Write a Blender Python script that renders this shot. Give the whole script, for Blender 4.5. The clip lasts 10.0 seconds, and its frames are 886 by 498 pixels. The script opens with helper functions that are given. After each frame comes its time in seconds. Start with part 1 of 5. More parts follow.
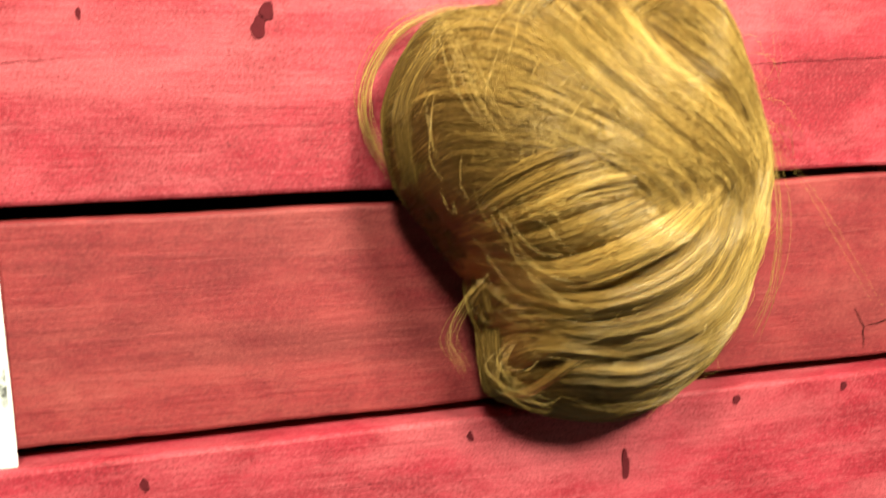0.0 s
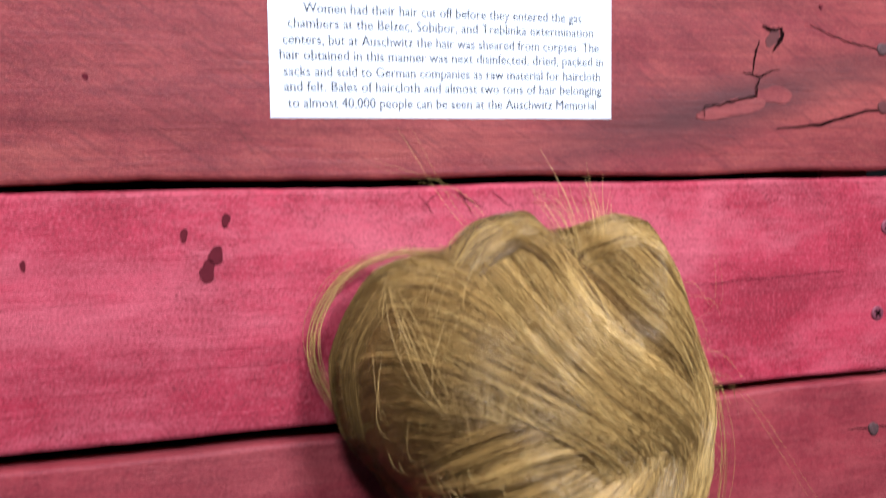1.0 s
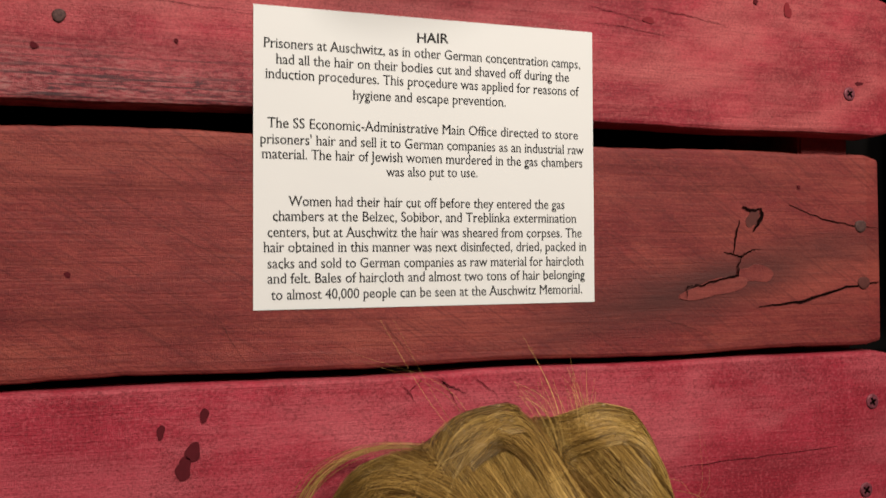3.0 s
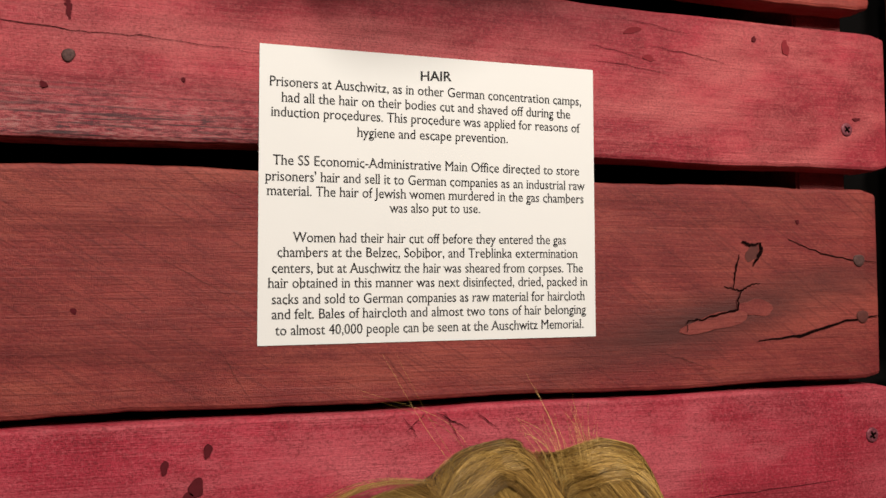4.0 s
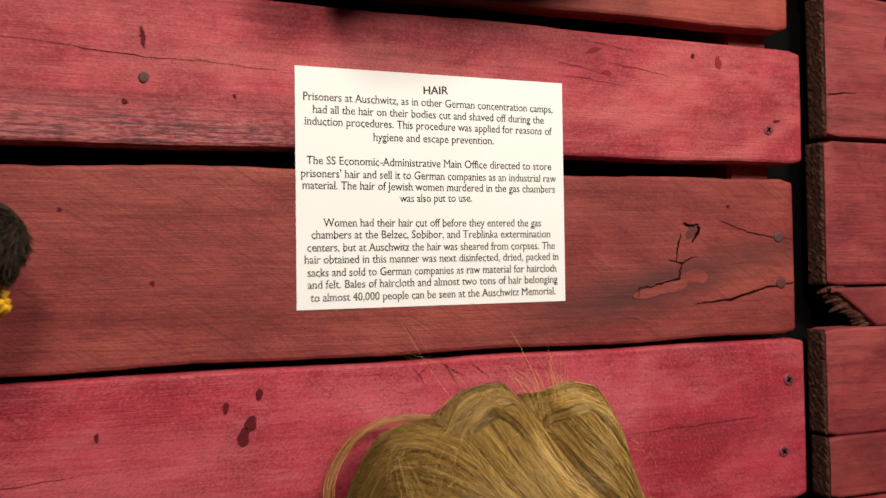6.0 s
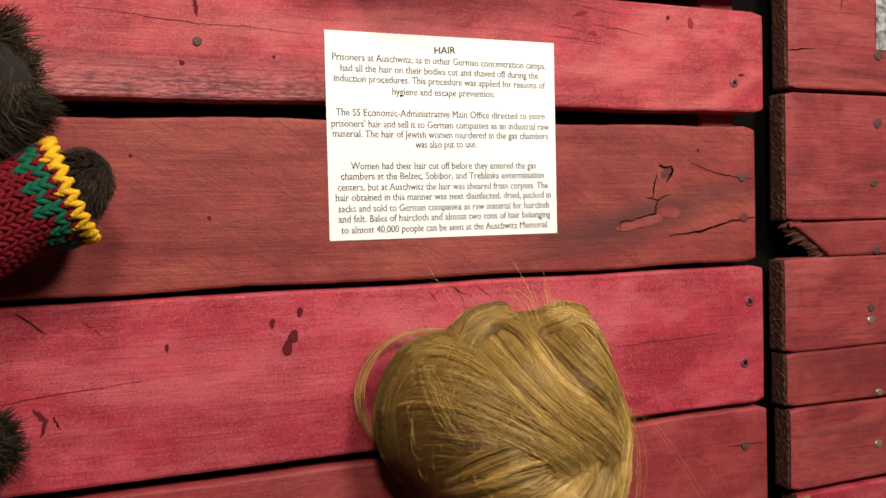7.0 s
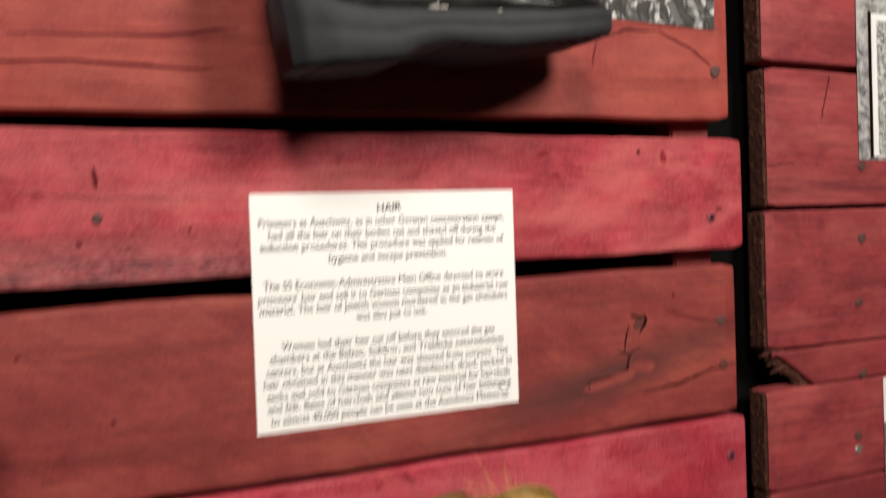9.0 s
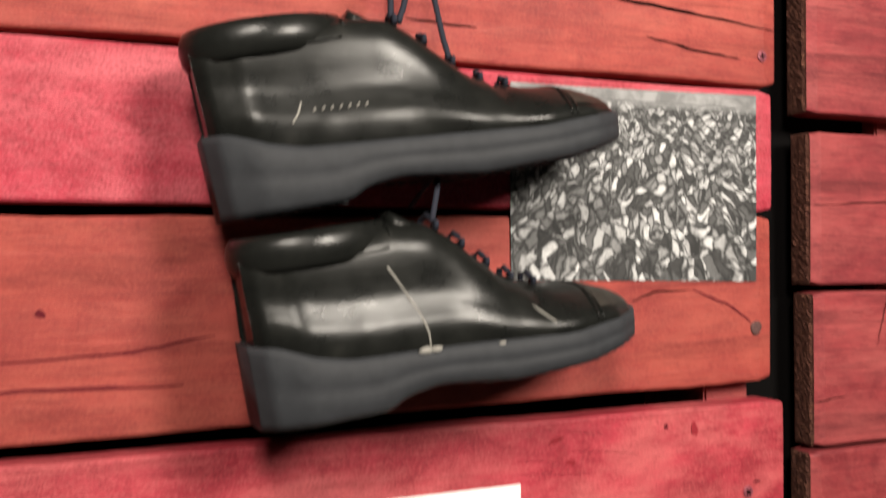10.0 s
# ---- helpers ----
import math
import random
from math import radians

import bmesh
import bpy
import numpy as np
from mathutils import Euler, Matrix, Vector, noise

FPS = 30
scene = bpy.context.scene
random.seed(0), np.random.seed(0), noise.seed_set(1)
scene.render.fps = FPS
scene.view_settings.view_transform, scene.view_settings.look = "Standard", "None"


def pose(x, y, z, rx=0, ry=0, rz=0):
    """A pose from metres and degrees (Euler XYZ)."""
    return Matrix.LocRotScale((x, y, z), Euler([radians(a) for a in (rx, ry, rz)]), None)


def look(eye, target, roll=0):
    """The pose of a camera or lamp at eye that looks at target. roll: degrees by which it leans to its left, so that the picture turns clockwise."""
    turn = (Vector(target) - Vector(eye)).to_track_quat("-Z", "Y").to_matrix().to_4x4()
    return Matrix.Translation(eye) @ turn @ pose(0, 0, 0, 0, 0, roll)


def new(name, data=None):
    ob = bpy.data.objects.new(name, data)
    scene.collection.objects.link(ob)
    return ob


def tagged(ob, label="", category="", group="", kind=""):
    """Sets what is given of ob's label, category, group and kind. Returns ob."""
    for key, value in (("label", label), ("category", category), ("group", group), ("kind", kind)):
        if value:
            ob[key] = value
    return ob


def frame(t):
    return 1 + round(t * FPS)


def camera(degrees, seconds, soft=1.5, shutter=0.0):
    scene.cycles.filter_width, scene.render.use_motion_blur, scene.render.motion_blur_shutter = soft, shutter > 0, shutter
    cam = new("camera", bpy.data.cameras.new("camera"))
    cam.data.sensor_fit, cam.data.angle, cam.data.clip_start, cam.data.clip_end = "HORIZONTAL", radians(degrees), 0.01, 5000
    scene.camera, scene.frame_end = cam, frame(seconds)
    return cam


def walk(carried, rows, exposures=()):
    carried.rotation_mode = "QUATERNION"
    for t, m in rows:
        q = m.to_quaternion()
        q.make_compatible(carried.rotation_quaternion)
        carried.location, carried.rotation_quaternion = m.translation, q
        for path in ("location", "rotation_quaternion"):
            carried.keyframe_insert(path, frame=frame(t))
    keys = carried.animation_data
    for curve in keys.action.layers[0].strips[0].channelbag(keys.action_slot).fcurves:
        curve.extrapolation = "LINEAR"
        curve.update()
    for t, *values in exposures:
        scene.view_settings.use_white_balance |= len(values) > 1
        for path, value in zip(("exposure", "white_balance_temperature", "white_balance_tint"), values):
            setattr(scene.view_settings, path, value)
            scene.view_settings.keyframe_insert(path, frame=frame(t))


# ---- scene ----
cam = camera(55.1, 10.0, soft=1.5, shutter=0.5)
PATH = [
    (0, (-0.168, -0.503, 1.18), (0.315, 1.416, 0.896), -1.5),
    (0.5, (-0.152, -0.509, 1.229), (0.367, 1.408, 0.989), -1.2),
    (1, (-0.158, -0.496, 1.285), (0.426, 1.411, 1.137), -0.8),
    (1.5, (-0.157, -0.491, 1.309), (0.439, 1.416, 1.223), -0.8),
    (2, (-0.155, -0.489, 1.327), (0.453, 1.416, 1.276), -0.7),
    (2.5, (-0.154, -0.489, 1.338), (0.462, 1.414, 1.337), -0.5),
    (3, (-0.154, -0.493, 1.347), (0.462, 1.409, 1.399), -0.3),
    (4.5, (-0.16, -0.497, 1.357), (0.462, 1.402, 1.46), -0.1),
    (5, (-0.161, -0.5, 1.351), (0.477, 1.393, 1.439), -0.3),
    (6.3, (-0.248, -0.64, 1.352), (0.476, 1.225, 1.376), -0.9),
    (6.5, (-0.26, -0.659, 1.348), (0.466, 1.205, 1.344), -1.1),
    (7, (-0.283, -0.694, 1.337), (0.458, 1.163, 1.279), -1.3),
    (7.5, (-0.303, -0.723, 1.344), (0.47, 1.119, 1.257), -1.0),
    (8, (-0.304, -0.73, 1.346), (0.486, 1.105, 1.261), -1.3),
    (8.5, (-0.285, -0.698, 1.36), (0.507, 1.137, 1.297), -1.8),
    (8.8, (-0.253, -0.647, 1.406), (0.552, 1.184, 1.372), -2.0),
    (9, (-0.228, -0.619, 1.467), (0.577, 1.211, 1.432), -1.9),
    (9.2, (-0.208, -0.605, 1.518), (0.591, 1.228, 1.498), -1.5),
    (9.5, (-0.197, -0.59, 1.587), (0.573, 1.256, 1.56), -0.9),
    (10, (-0.166, -0.568, 1.674), (0.54, 1.304, 1.679), -0.3),
]
EXPOSURES = [(0, 1.17, 7200, -9), (0.5, 1.24, 5800, -9), (0.8, 0.74, 5400, 12), (1.0, 0.44, 5000, 13), (1.5, -0.06, 5100, 13), (1.8, -0.18, 5600, 12), (2.1, -0.43, 6500, 10), (3.0, -0.63, 6730, 10), (4.5, -0.44, 6730, 10), (5.0, -0.42, 6730, 10), (6.5, -0.2, 6830, 10), (7.5, 0.06, 6830, 9), (8.5, -0.11, 6730, 10), (9.0, -0.3, 6630, 10), (9.2, -0.39, 6630, 10), (9.5, -0.48, 6630, 10), (10, 0.14, 6730, 10)]
walk(cam, [(t, look(eye, target, roll)) for t, eye, target, roll in PATH], EXPOSURES)

# exposure and light ----------------------------------------------------------
world = bpy.data.worlds.new("gallery_ambience")
scene.world = world
world.use_nodes = True
world.node_tree.nodes["Background"].inputs[0].default_value = (1.0, 0.9, 0.8, 1)
world.node_tree.nodes["Background"].inputs[1].default_value = 0.02


def spot_lamp(name, eye, target, watts, size, tint):
    data = bpy.data.lights.new(name, "AREA")
    data.shape, data.size, data.energy, data.color = "DISK", size, watts, tint
    ob = new(name, data)
    ob.matrix_world = look(eye, target)
    return ob


spot_lamp("gallery_light_east", (0.60, -1.48, 2.36), (0.12, 0.0, 1.20), 40, 0.45, (1.0, 0.93, 0.84))
spot_lamp("gallery_light_west", (-0.42, -1.32, 2.52), (0.0, 0.0, 1.40), 25, 0.36, (1.0, 0.93, 0.84))


# materials --------------------------------------------------------------------
class Nodes:
    """Short hand for building a node material."""

    def __init__(self, name, rough=0.6, spec=0.4):
        self.mat = bpy.data.materials.new(name)
        self.mat.use_nodes = True
        self.tree = self.mat.node_tree
        self.bsdf = self.tree.nodes["Principled BSDF"]
        self.bsdf.inputs["Roughness"].default_value = rough
        self.bsdf.inputs["Specular IOR Level"].default_value = spec

    def add(self, kind, **sockets):
        node = self.tree.nodes.new(kind)
        for key, value in sockets.items():
            self.put(node, key, value)
        return node

    def put(self, node, key, value):
        socket = node.inputs[int(key[1:]) if key[0] == "i" and key[1:].isdigit() else key.replace("_", " ")]
        if isinstance(value, bpy.types.NodeSocket):
            self.tree.links.new(value, socket)
        else:
            socket.default_value = value

    def coords(self, scale=(1, 1, 1), shift=None, turn=(0, 0, 0)):
        src = self.add("ShaderNodeTexCoord").outputs["Object"]
        if shift is not None:
            src = self.vmath("ADD", src, shift)
        m = self.add("ShaderNodeMapping", Vector=src)
        m.inputs["Scale"].default_value = scale
        m.inputs["Rotation"].default_value = turn
        return m.outputs[0]

    def vmath(self, op, a, b):
        n = self.tree.nodes.new("ShaderNodeVectorMath")
        n.operation = op
        self.put(n, "i0", a), self.put(n, "i1", b)
        return n.outputs[0]

    def math(self, op, a, b=0.0):
        n = self.tree.nodes.new("ShaderNodeMath")
        n.operation = op
        self.put(n, "i0", a), self.put(n, "i1", b)
        return n.outputs[0]

    def noise(self, vec, scale, detail=4.0, rough=0.55, distort=0.0):
        return self.add("ShaderNodeTexNoise", Vector=vec, Scale=scale, Detail=detail, Roughness=rough, Distortion=distort).outputs[0]

    def ramp(self, fac, *stops):
        n = self.add("ShaderNodeValToRGB", Fac=fac)
        el = n.color_ramp.elements
        while len(el) < len(stops):
            el.new(0.5)
        for e, (p, c) in zip(el, stops):
            e.position, e.color = p, (*c, 1) if isinstance(c, tuple) else (c, c, c, 1)
        return n.outputs[0]

    def mix(self, fac, a, b, how="MIX"):
        n = self.tree.nodes.new("ShaderNodeMix")
        n.data_type, n.blend_type = "RGBA", how
        for i, v in ((0, fac), (6, a), (7, b)):
            if isinstance(v, bpy.types.NodeSocket):
                self.tree.links.new(v, n.inputs[i])
            else:
                n.inputs[i].default_value = (*v, 1) if isinstance(v, tuple) else v
        return n.outputs[2]

    def done(self, color, bump=None, strength=0.3, distance=0.001, rough=None):
        if isinstance(color, tuple):
            self.bsdf.inputs["Base Color"].default_value = (*color, 1)
        else:
            self.tree.links.new(color, self.bsdf.inputs["Base Color"])
        if bump is not None:
            b = self.add("ShaderNodeBump", Height=bump, Strength=strength, Distance=distance)
            self.tree.links.new(b.outputs[0], self.bsdf.inputs["Normal"])
        if rough is not None:
            self.tree.links.new(rough, self.bsdf.inputs["Roughness"])
        return self.mat


def stained_wood(name, base, deep, pale, grain=1.0, wear=0.0, speckle=0.5, knot=False, saw=0.0):
    """Red-stained pallet wood: long grain, blotches of stain, speckles and worn grey patches."""
    n = Nodes(name, 0.58, 0.35)
    rnd = n.add("ShaderNodeObjectInfo").outputs["Random"]
    off = n.add("ShaderNodeCombineXYZ", X=n.math("MULTIPLY", rnd, 37.0), Y=n.math("MULTIPLY", rnd, 11.0), Z=n.math("MULTIPLY", rnd, 23.0)).outputs[0]
    long = n.coords((2.2, 40, 46), off)
    fine = n.coords((9, 220, 260), off)
    plain = n.coords((1, 1, 1), off)
    wash = n.noise(n.coords((5, 9, 11), off), 1.0, 5, 0.6, 0.8)
    streak = n.noise(long, 1.0, 6, 0.62, 0.7)
    hair = n.noise(fine, 1.0, 5, 0.6, 0.2)
    blotch = n.noise(plain, 17, 6, 0.68, 0.6)
    soak = n.noise(n.coords((4, 15, 17), off), 1.0, 6, 0.68, 0.45)
    spots = n.noise(n.coords((600, 900, 950), off), 1.0, 4, 0.7)
    fibre = n.noise(n.coords((34, 700, 950), off), 1.0, 4, 0.65, 0.5)
    cloud = n.noise(n.coords((15, 44, 52), off), 1.0, 6, 0.72, 0.3)
    c = n.mix(n.ramp(blotch, (0.40, 0.0), (0.60, 1.0)), base, deep)
    c = n.mix(n.math("MULTIPLY", n.ramp(cloud, (0.50, 0.0), (0.66, 1.0)), 0.45), c, pale)
    c = n.mix(n.math("MULTIPLY", n.ramp(soak, (0.48, 0.0), (0.66, 1.0)), 0.62), c, pale)
    c = n.mix(n.ramp(wash, (0.34, 0.62), (0.48, 0.0)), c, tuple(v * 0.8 for v in deep))
    c = n.mix(n.ramp(wash, (0.54, 0.0), (0.70, 0.70)), c, tuple(min(1.0, v * 1.08) for v in pale))
    c = n.mix(n.math("MULTIPLY", n.ramp(streak, (0.52, 0.0), (0.72, 1.0)), 0.62 * grain), c, tuple(v * 0.45 for v in deep))
    c = n.mix(n.math("MULTIPLY", n.ramp(fibre, (0.53, 0.0), (0.64, 1.0)), 0.55 * max(0.1, grain - 0.4)), c, tuple(v * 0.45 for v in deep))
    c = n.mix(n.math("MULTIPLY", n.ramp(fibre, (0.36, 1.0), (0.46, 0.0)), 0.35 * max(0.1, grain - 0.4)), c, pale)
    c = n.mix(n.math("MULTIPLY", n.ramp(hair, (0.5, 0.0), (0.75, 1.0)), 0.4 * grain), c, tuple(v * 0.5 for v in deep))
    c = n.mix(n.math("MULTIPLY", n.math("MULTIPLY", n.ramp(spots, (0.50, 0.0), (0.57, 1.0)), n.ramp(blotch, (0.34, 0.55), (0.6, 1.0))), speckle), c, tuple(v * 0.38 for v in deep))
    fleck = n.noise(n.coords((430, 560, 560), off), 1.0, 3, 0.65)
    c = n.mix(n.math("MULTIPLY", n.ramp(fleck, (0.50, 0.0), (0.64, 1.0)), 0.5 * speckle), c, tuple(min(1.0, v * 1.12) for v in pale))
    where = n.add("ShaderNodeTexCoord").outputs["Object"]
    if wear:
        # grey weathering along the lower edge of one board
        sep = n.add("ShaderNodeSeparateXYZ", Vector=where)
        low = n.add("ShaderNodeMapRange", Value=n.math("ADD", sep.outputs[2], n.math("MULTIPLY", soak, 0.03))).outputs[0]
        low.node.inputs[1].default_value, low.node.inputs[2].default_value = 1.497, 1.463
        side = n.add("ShaderNodeMapRange", Value=n.math("ADD", sep.outputs[0], n.math("MULTIPLY", blotch, 0.12))).outputs[0]
        side.node.inputs[1].default_value, side.node.inputs[2].default_value = 0.02, -0.08
        rub = n.noise(n.coords((120, 400, 620), off), 1.0, 5, 0.75, 0.3)
        groove = n.noise(n.coords((12, 400, 420), off), 1.0, 4, 0.6, 0.5)
        bare = n.math("MULTIPLY", n.math("MULTIPLY", low, side), wear)
        c = n.mix(n.math("MULTIPLY", bare, n.ramp(rub, (0.46, 0.0), (0.62, 0.7))), c, (0.40, 0.20, 0.19))
        c = n.mix(n.math("MULTIPLY", bare, n.ramp(rub, (0.38, 0.85), (0.50, 0.0))), c, (0.045, 0.028, 0.034))
        c = n.mix(n.math("MULTIPLY", bare, n.ramp(groove, (0.50, 0.0), (0.58, 0.9))), c, (0.05, 0.026, 0.030))
    if knot:
        # darkened heartwood that sweeps past the knot
        m = n.add("ShaderNodeMapping", Vector=n.vmath("ADD", where, (-0.205, 0.0, -1.339)))
        m.inputs["Rotation"].default_value = (0, 0.20, 0)
        m = n.add("ShaderNodeMapping", Vector=m.outputs[0])
        m.inputs["Scale"].default_value = (5.2, 0.0, 38.0)
        dist = n.tree.nodes.new("ShaderNodeVectorMath")
        dist.operation = "LENGTH"
        n.tree.links.new(m.outputs[0], dist.inputs[0])
        reach = n.math("ADD", dist.outputs["Value"], n.math("MULTIPLY", n.math("SUBTRACT", soak, 0.5), 1.5))
        c = n.mix(n.ramp(reach, (0.30, 0.9), (1.2, 0.0)), c, (0.070, 0.020, 0.018))
    if saw:
        # slanting marks of the saw
        m = n.coords((1, 1, 1), off, (0, radians(-34), 0))
        band = n.noise(n.vmath("MULTIPLY", m, (26.0, 26.0, 820.0)), 1.0, 3, 0.6, 0.3)
        c = n.mix(n.math("MULTIPLY", n.ramp(band, (0.50, 0.0), (0.68, 1.0)), saw), c, tuple(v * 0.35 for v in deep))
    knock = n.noise(plain, 1400, 2, 0.5)
    h = n.math("ADD", n.math("MULTIPLY", streak, 0.7), n.math("ADD", n.math("MULTIPLY", hair, 0.45), n.math("ADD", n.math("MULTIPLY", knock, 0.35), n.math("MULTIPLY", fibre, 0.5))))
    r = n.ramp(streak, (0.3, 0.5), (0.7, 0.72))
    return n.done(c, h, 0.6, 0.0014, r)


def plain_paint(name, color, rough=0.8, grain=60, amount=0.12):
    n = Nodes(name, rough)
    v = n.noise(n.coords(), grain, 4)
    return n.done(n.mix(n.math("MULTIPLY", n.ramp(v, (0.35, 0.0), (0.7, 1.0)), amount), color, tuple(c * 0.6 for c in color)), v, 0.2, 0.0005)


CRIMSON = stained_wood("crimson_stained_wood", (0.45, 0.032, 0.060), (0.31, 0.012, 0.029), (0.56, 0.115, 0.14), 0.6, speckle=0.62)
WORN = stained_wood("worn_crimson_wood", (0.44, 0.036, 0.058), (0.27, 0.012, 0.026), (0.56, 0.13, 0.13), 0.85, wear=1.0)
BROWN = stained_wood("brown_red_stained_wood", (0.28, 0.042, 0.037), (0.215, 0.024, 0.026), (0.36, 0.080, 0.056), 1.15, speckle=0.4, knot=True, saw=0.45)
FLAP = stained_wood("bare_brown_red_wood", (0.29, 0.055, 0.045), (0.20, 0.030, 0.029), (0.33, 0.078, 0.058), 0.9, speckle=0.3)
DULL = stained_wood("narrow_board_red_wood", (0.27, 0.036, 0.042), (0.19, 0.020, 0.026), (0.35, 0.07, 0.06), 1.0, speckle=0.4)
RUST = stained_wood("rust_red_stained_wood", (0.36, 0.055, 0.042), (0.27, 0.032, 0.028), (0.43, 0.10, 0.07), 1.0, speckle=0.35)
BRICK = stained_wood("dull_red_stained_wood", (0.31, 0.040, 0.045), (0.20, 0.020, 0.027), (0.40, 0.085, 0.080), 1.4, speckle=0.35)
TILE = stained_wood("matt_red_stained_wood", (0.33, 0.040, 0.046), (0.24, 0.022, 0.030), (0.38, 0.08, 0.075), 0.9, speckle=0.4)
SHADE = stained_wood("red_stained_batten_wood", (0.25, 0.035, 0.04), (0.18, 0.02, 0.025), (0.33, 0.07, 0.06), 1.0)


def end_grain():
    n = Nodes("rough_sawn_end_grain", 0.9, 0.2)
    a = n.noise(n.coords((1, 1, 1)), 190, 5, 0.7, 0.6)
    b = n.noise(n.coords((1, 60, 40)), 6, 4, 0.6)
    c = n.ramp(a, (0.3, (0.018, 0.008, 0.006)), (0.5, (0.085, 0.038, 0.026)), (0.72, (0.22, 0.095, 0.06)))
    c = n.mix(n.math("MULTIPLY", b, 0.5), c, (0.12, 0.03, 0.025))
    return n.done(c, a, 0.9, 0.003)


END = end_grain()
DARK = plain_paint("soft_black_wall_paint", (0.004, 0.0035, 0.0035), 1.0)
DARK.node_tree.nodes["Principled BSDF"].inputs["Specular IOR Level"].default_value = 0.05
GREY = plain_paint("dark_grey_gallery_paint", (0.17, 0.16, 0.15), 0.9, 30)
FLOOR = plain_paint("worn_grey_concrete", (0.12, 0.115, 0.11), 0.7, 20, 0.4)
STAIN = plain_paint("dark_red_brown_drip", (0.105, 0.010, 0.016), 0.85, 300, 0.5)
STAIN.node_tree.nodes["Principled BSDF"].inputs["Specular IOR Level"].default_value = 0.15
CRIMSON_DRIP = plain_paint("dark_crimson_run", (0.24, 0.010, 0.019), 0.8, 300, 0.5)
RESIN = plain_paint("dark_knot_wood", (0.11, 0.026, 0.022), 0.8, 400, 0.6)
CRACK = plain_paint("black_crack", (0.009, 0.003, 0.003), 0.95, 300)
CRACK.node_tree.nodes["Principled BSDF"].inputs["Specular IOR Level"].default_value = 0.03


def screw_metal(name, color, rough, metal):
    n = Nodes(name, rough)
    n.bsdf.inputs["Metallic"].default_value = metal
    v = n.noise(n.coords(), 700, 4)
    return n.done(n.mix(n.ramp(v, (0.4, 0.0), (0.65, 0.8)), color, tuple(c * 0.35 for c in color)), v, 0.3, 0.0004)


STEEL = screw_metal("stained_screw_steel", (0.27, 0.065, 0.09), 0.5, 0.3)
NAIL = screw_metal("dull_nail_iron", (0.11, 0.050, 0.046), 0.7, 0.15)
BRIGHT = screw_metal("chipped_bare_steel", (0.55, 0.47, 0.42), 0.4, 0.7)


def paper_mat():
    n = Nodes("white_printed_paper", 0.75, 0.3)
    a = n.noise(n.coords(), 9, 3, 0.5)
    b = n.noise(n.coords(), 900, 3)
    c = n.mix(n.math("MULTIPLY", a, 0.25), (0.84, 0.835, 0.83), (0.77, 0.765, 0.76))
    return n.done(c, n.math("ADD", n.math("MULTIPLY", a, 3.0), n.math("MULTIPLY", b, 0.1)), 0.25, 0.002)


PAPER = paper_mat()
INK = plain_paint("black_printing_ink", (0.022, 0.020, 0.020), 0.7, 900, 0.3)


def hair_mat(name, low, mid, high):
    n = Nodes(name, 0.30, 0.62)
    n.bsdf.inputs["Specular Tint"].default_value = (1.0, 0.90, 0.70, 1)
    isl = n.add("ShaderNodeNewGeometry").outputs["Random Per Island"]
    c = n.ramp(isl, (0.0, low), (0.5, mid), (1.0, high))
    tone = n.ramp(n.noise(n.coords(), 30, 3, 0.6), (0.4, 0.0), (0.62, 1.0))
    return n.done(n.mix(n.math("MULTIPLY", tone, 0.25), c, low))


# ash strands are mixed in at random and also colour the shaded left side
HAIR = [hair_mat("ash_brown_and_shaded_hair", (0.082, 0.043, 0.012), (0.145, 0.078, 0.021), (0.215, 0.120, 0.033)),
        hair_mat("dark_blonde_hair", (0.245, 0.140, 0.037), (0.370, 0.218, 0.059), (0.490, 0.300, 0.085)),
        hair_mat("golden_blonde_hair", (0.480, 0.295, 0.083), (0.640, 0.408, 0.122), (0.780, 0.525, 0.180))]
# far darker than the strands: the shade deep between locks, put into the colour
HAIR_BASE = plain_paint("shaded_hair_mass", (0.045, 0.027, 0.010), 0.6, 300, 0.6)


def leather():
    n = Nodes("scuffed_black_leather", 0.32, 0.24)
    crease = n.noise(n.coords((22, 60, 60)), 1.0, 5, 0.6, 1.0)
    pore = n.add("ShaderNodeTexVoronoi", Vector=n.coords(), Scale=900).outputs[0]
    dust = n.noise(n.coords((1, 1, 1)), 38, 5, 0.65)
    c = n.ramp(dust, (0.35, (0.006, 0.0065, 0.006)), (0.62, (0.010, 0.0105, 0.0095)), (0.8, (0.019, 0.019, 0.017)))
    h = n.math("ADD", n.math("MULTIPLY", crease, 1.0), n.math("MULTIPLY", pore, 0.15))
    return n.done(c, h, 0.22, 0.0010, n.ramp(dust, (0.3, 0.25), (0.7, 0.35)))


def toe_leather():
    n = Nodes("scuffed_brown_toe_leather", 0.5, 0.4)
    d = n.noise(n.coords(), 60, 5, 0.65)
    c = n.ramp(d, (0.3, (0.010, 0.010, 0.009)), (0.6, (0.028, 0.025, 0.020)), (0.8, (0.06, 0.05, 0.04)))
    return n.done(c, d, 0.3, 0.0008)


LEATHER, TOE = leather(), toe_leather()
RUBBER = plain_paint("charcoal_rubber", (0.026, 0.028, 0.032), 0.66, 120, 0.5)
RUBBER.node_tree.nodes["Principled BSDF"].inputs["Specular IOR Level"].default_value = 0.25
LACE = plain_paint("navy_cotton_lace", (0.011, 0.013, 0.024), 0.85, 900, 0.5)
CHALK = plain_paint("dried_white_scuff", (0.27, 0.26, 0.235), 0.8, 500, 0.4)


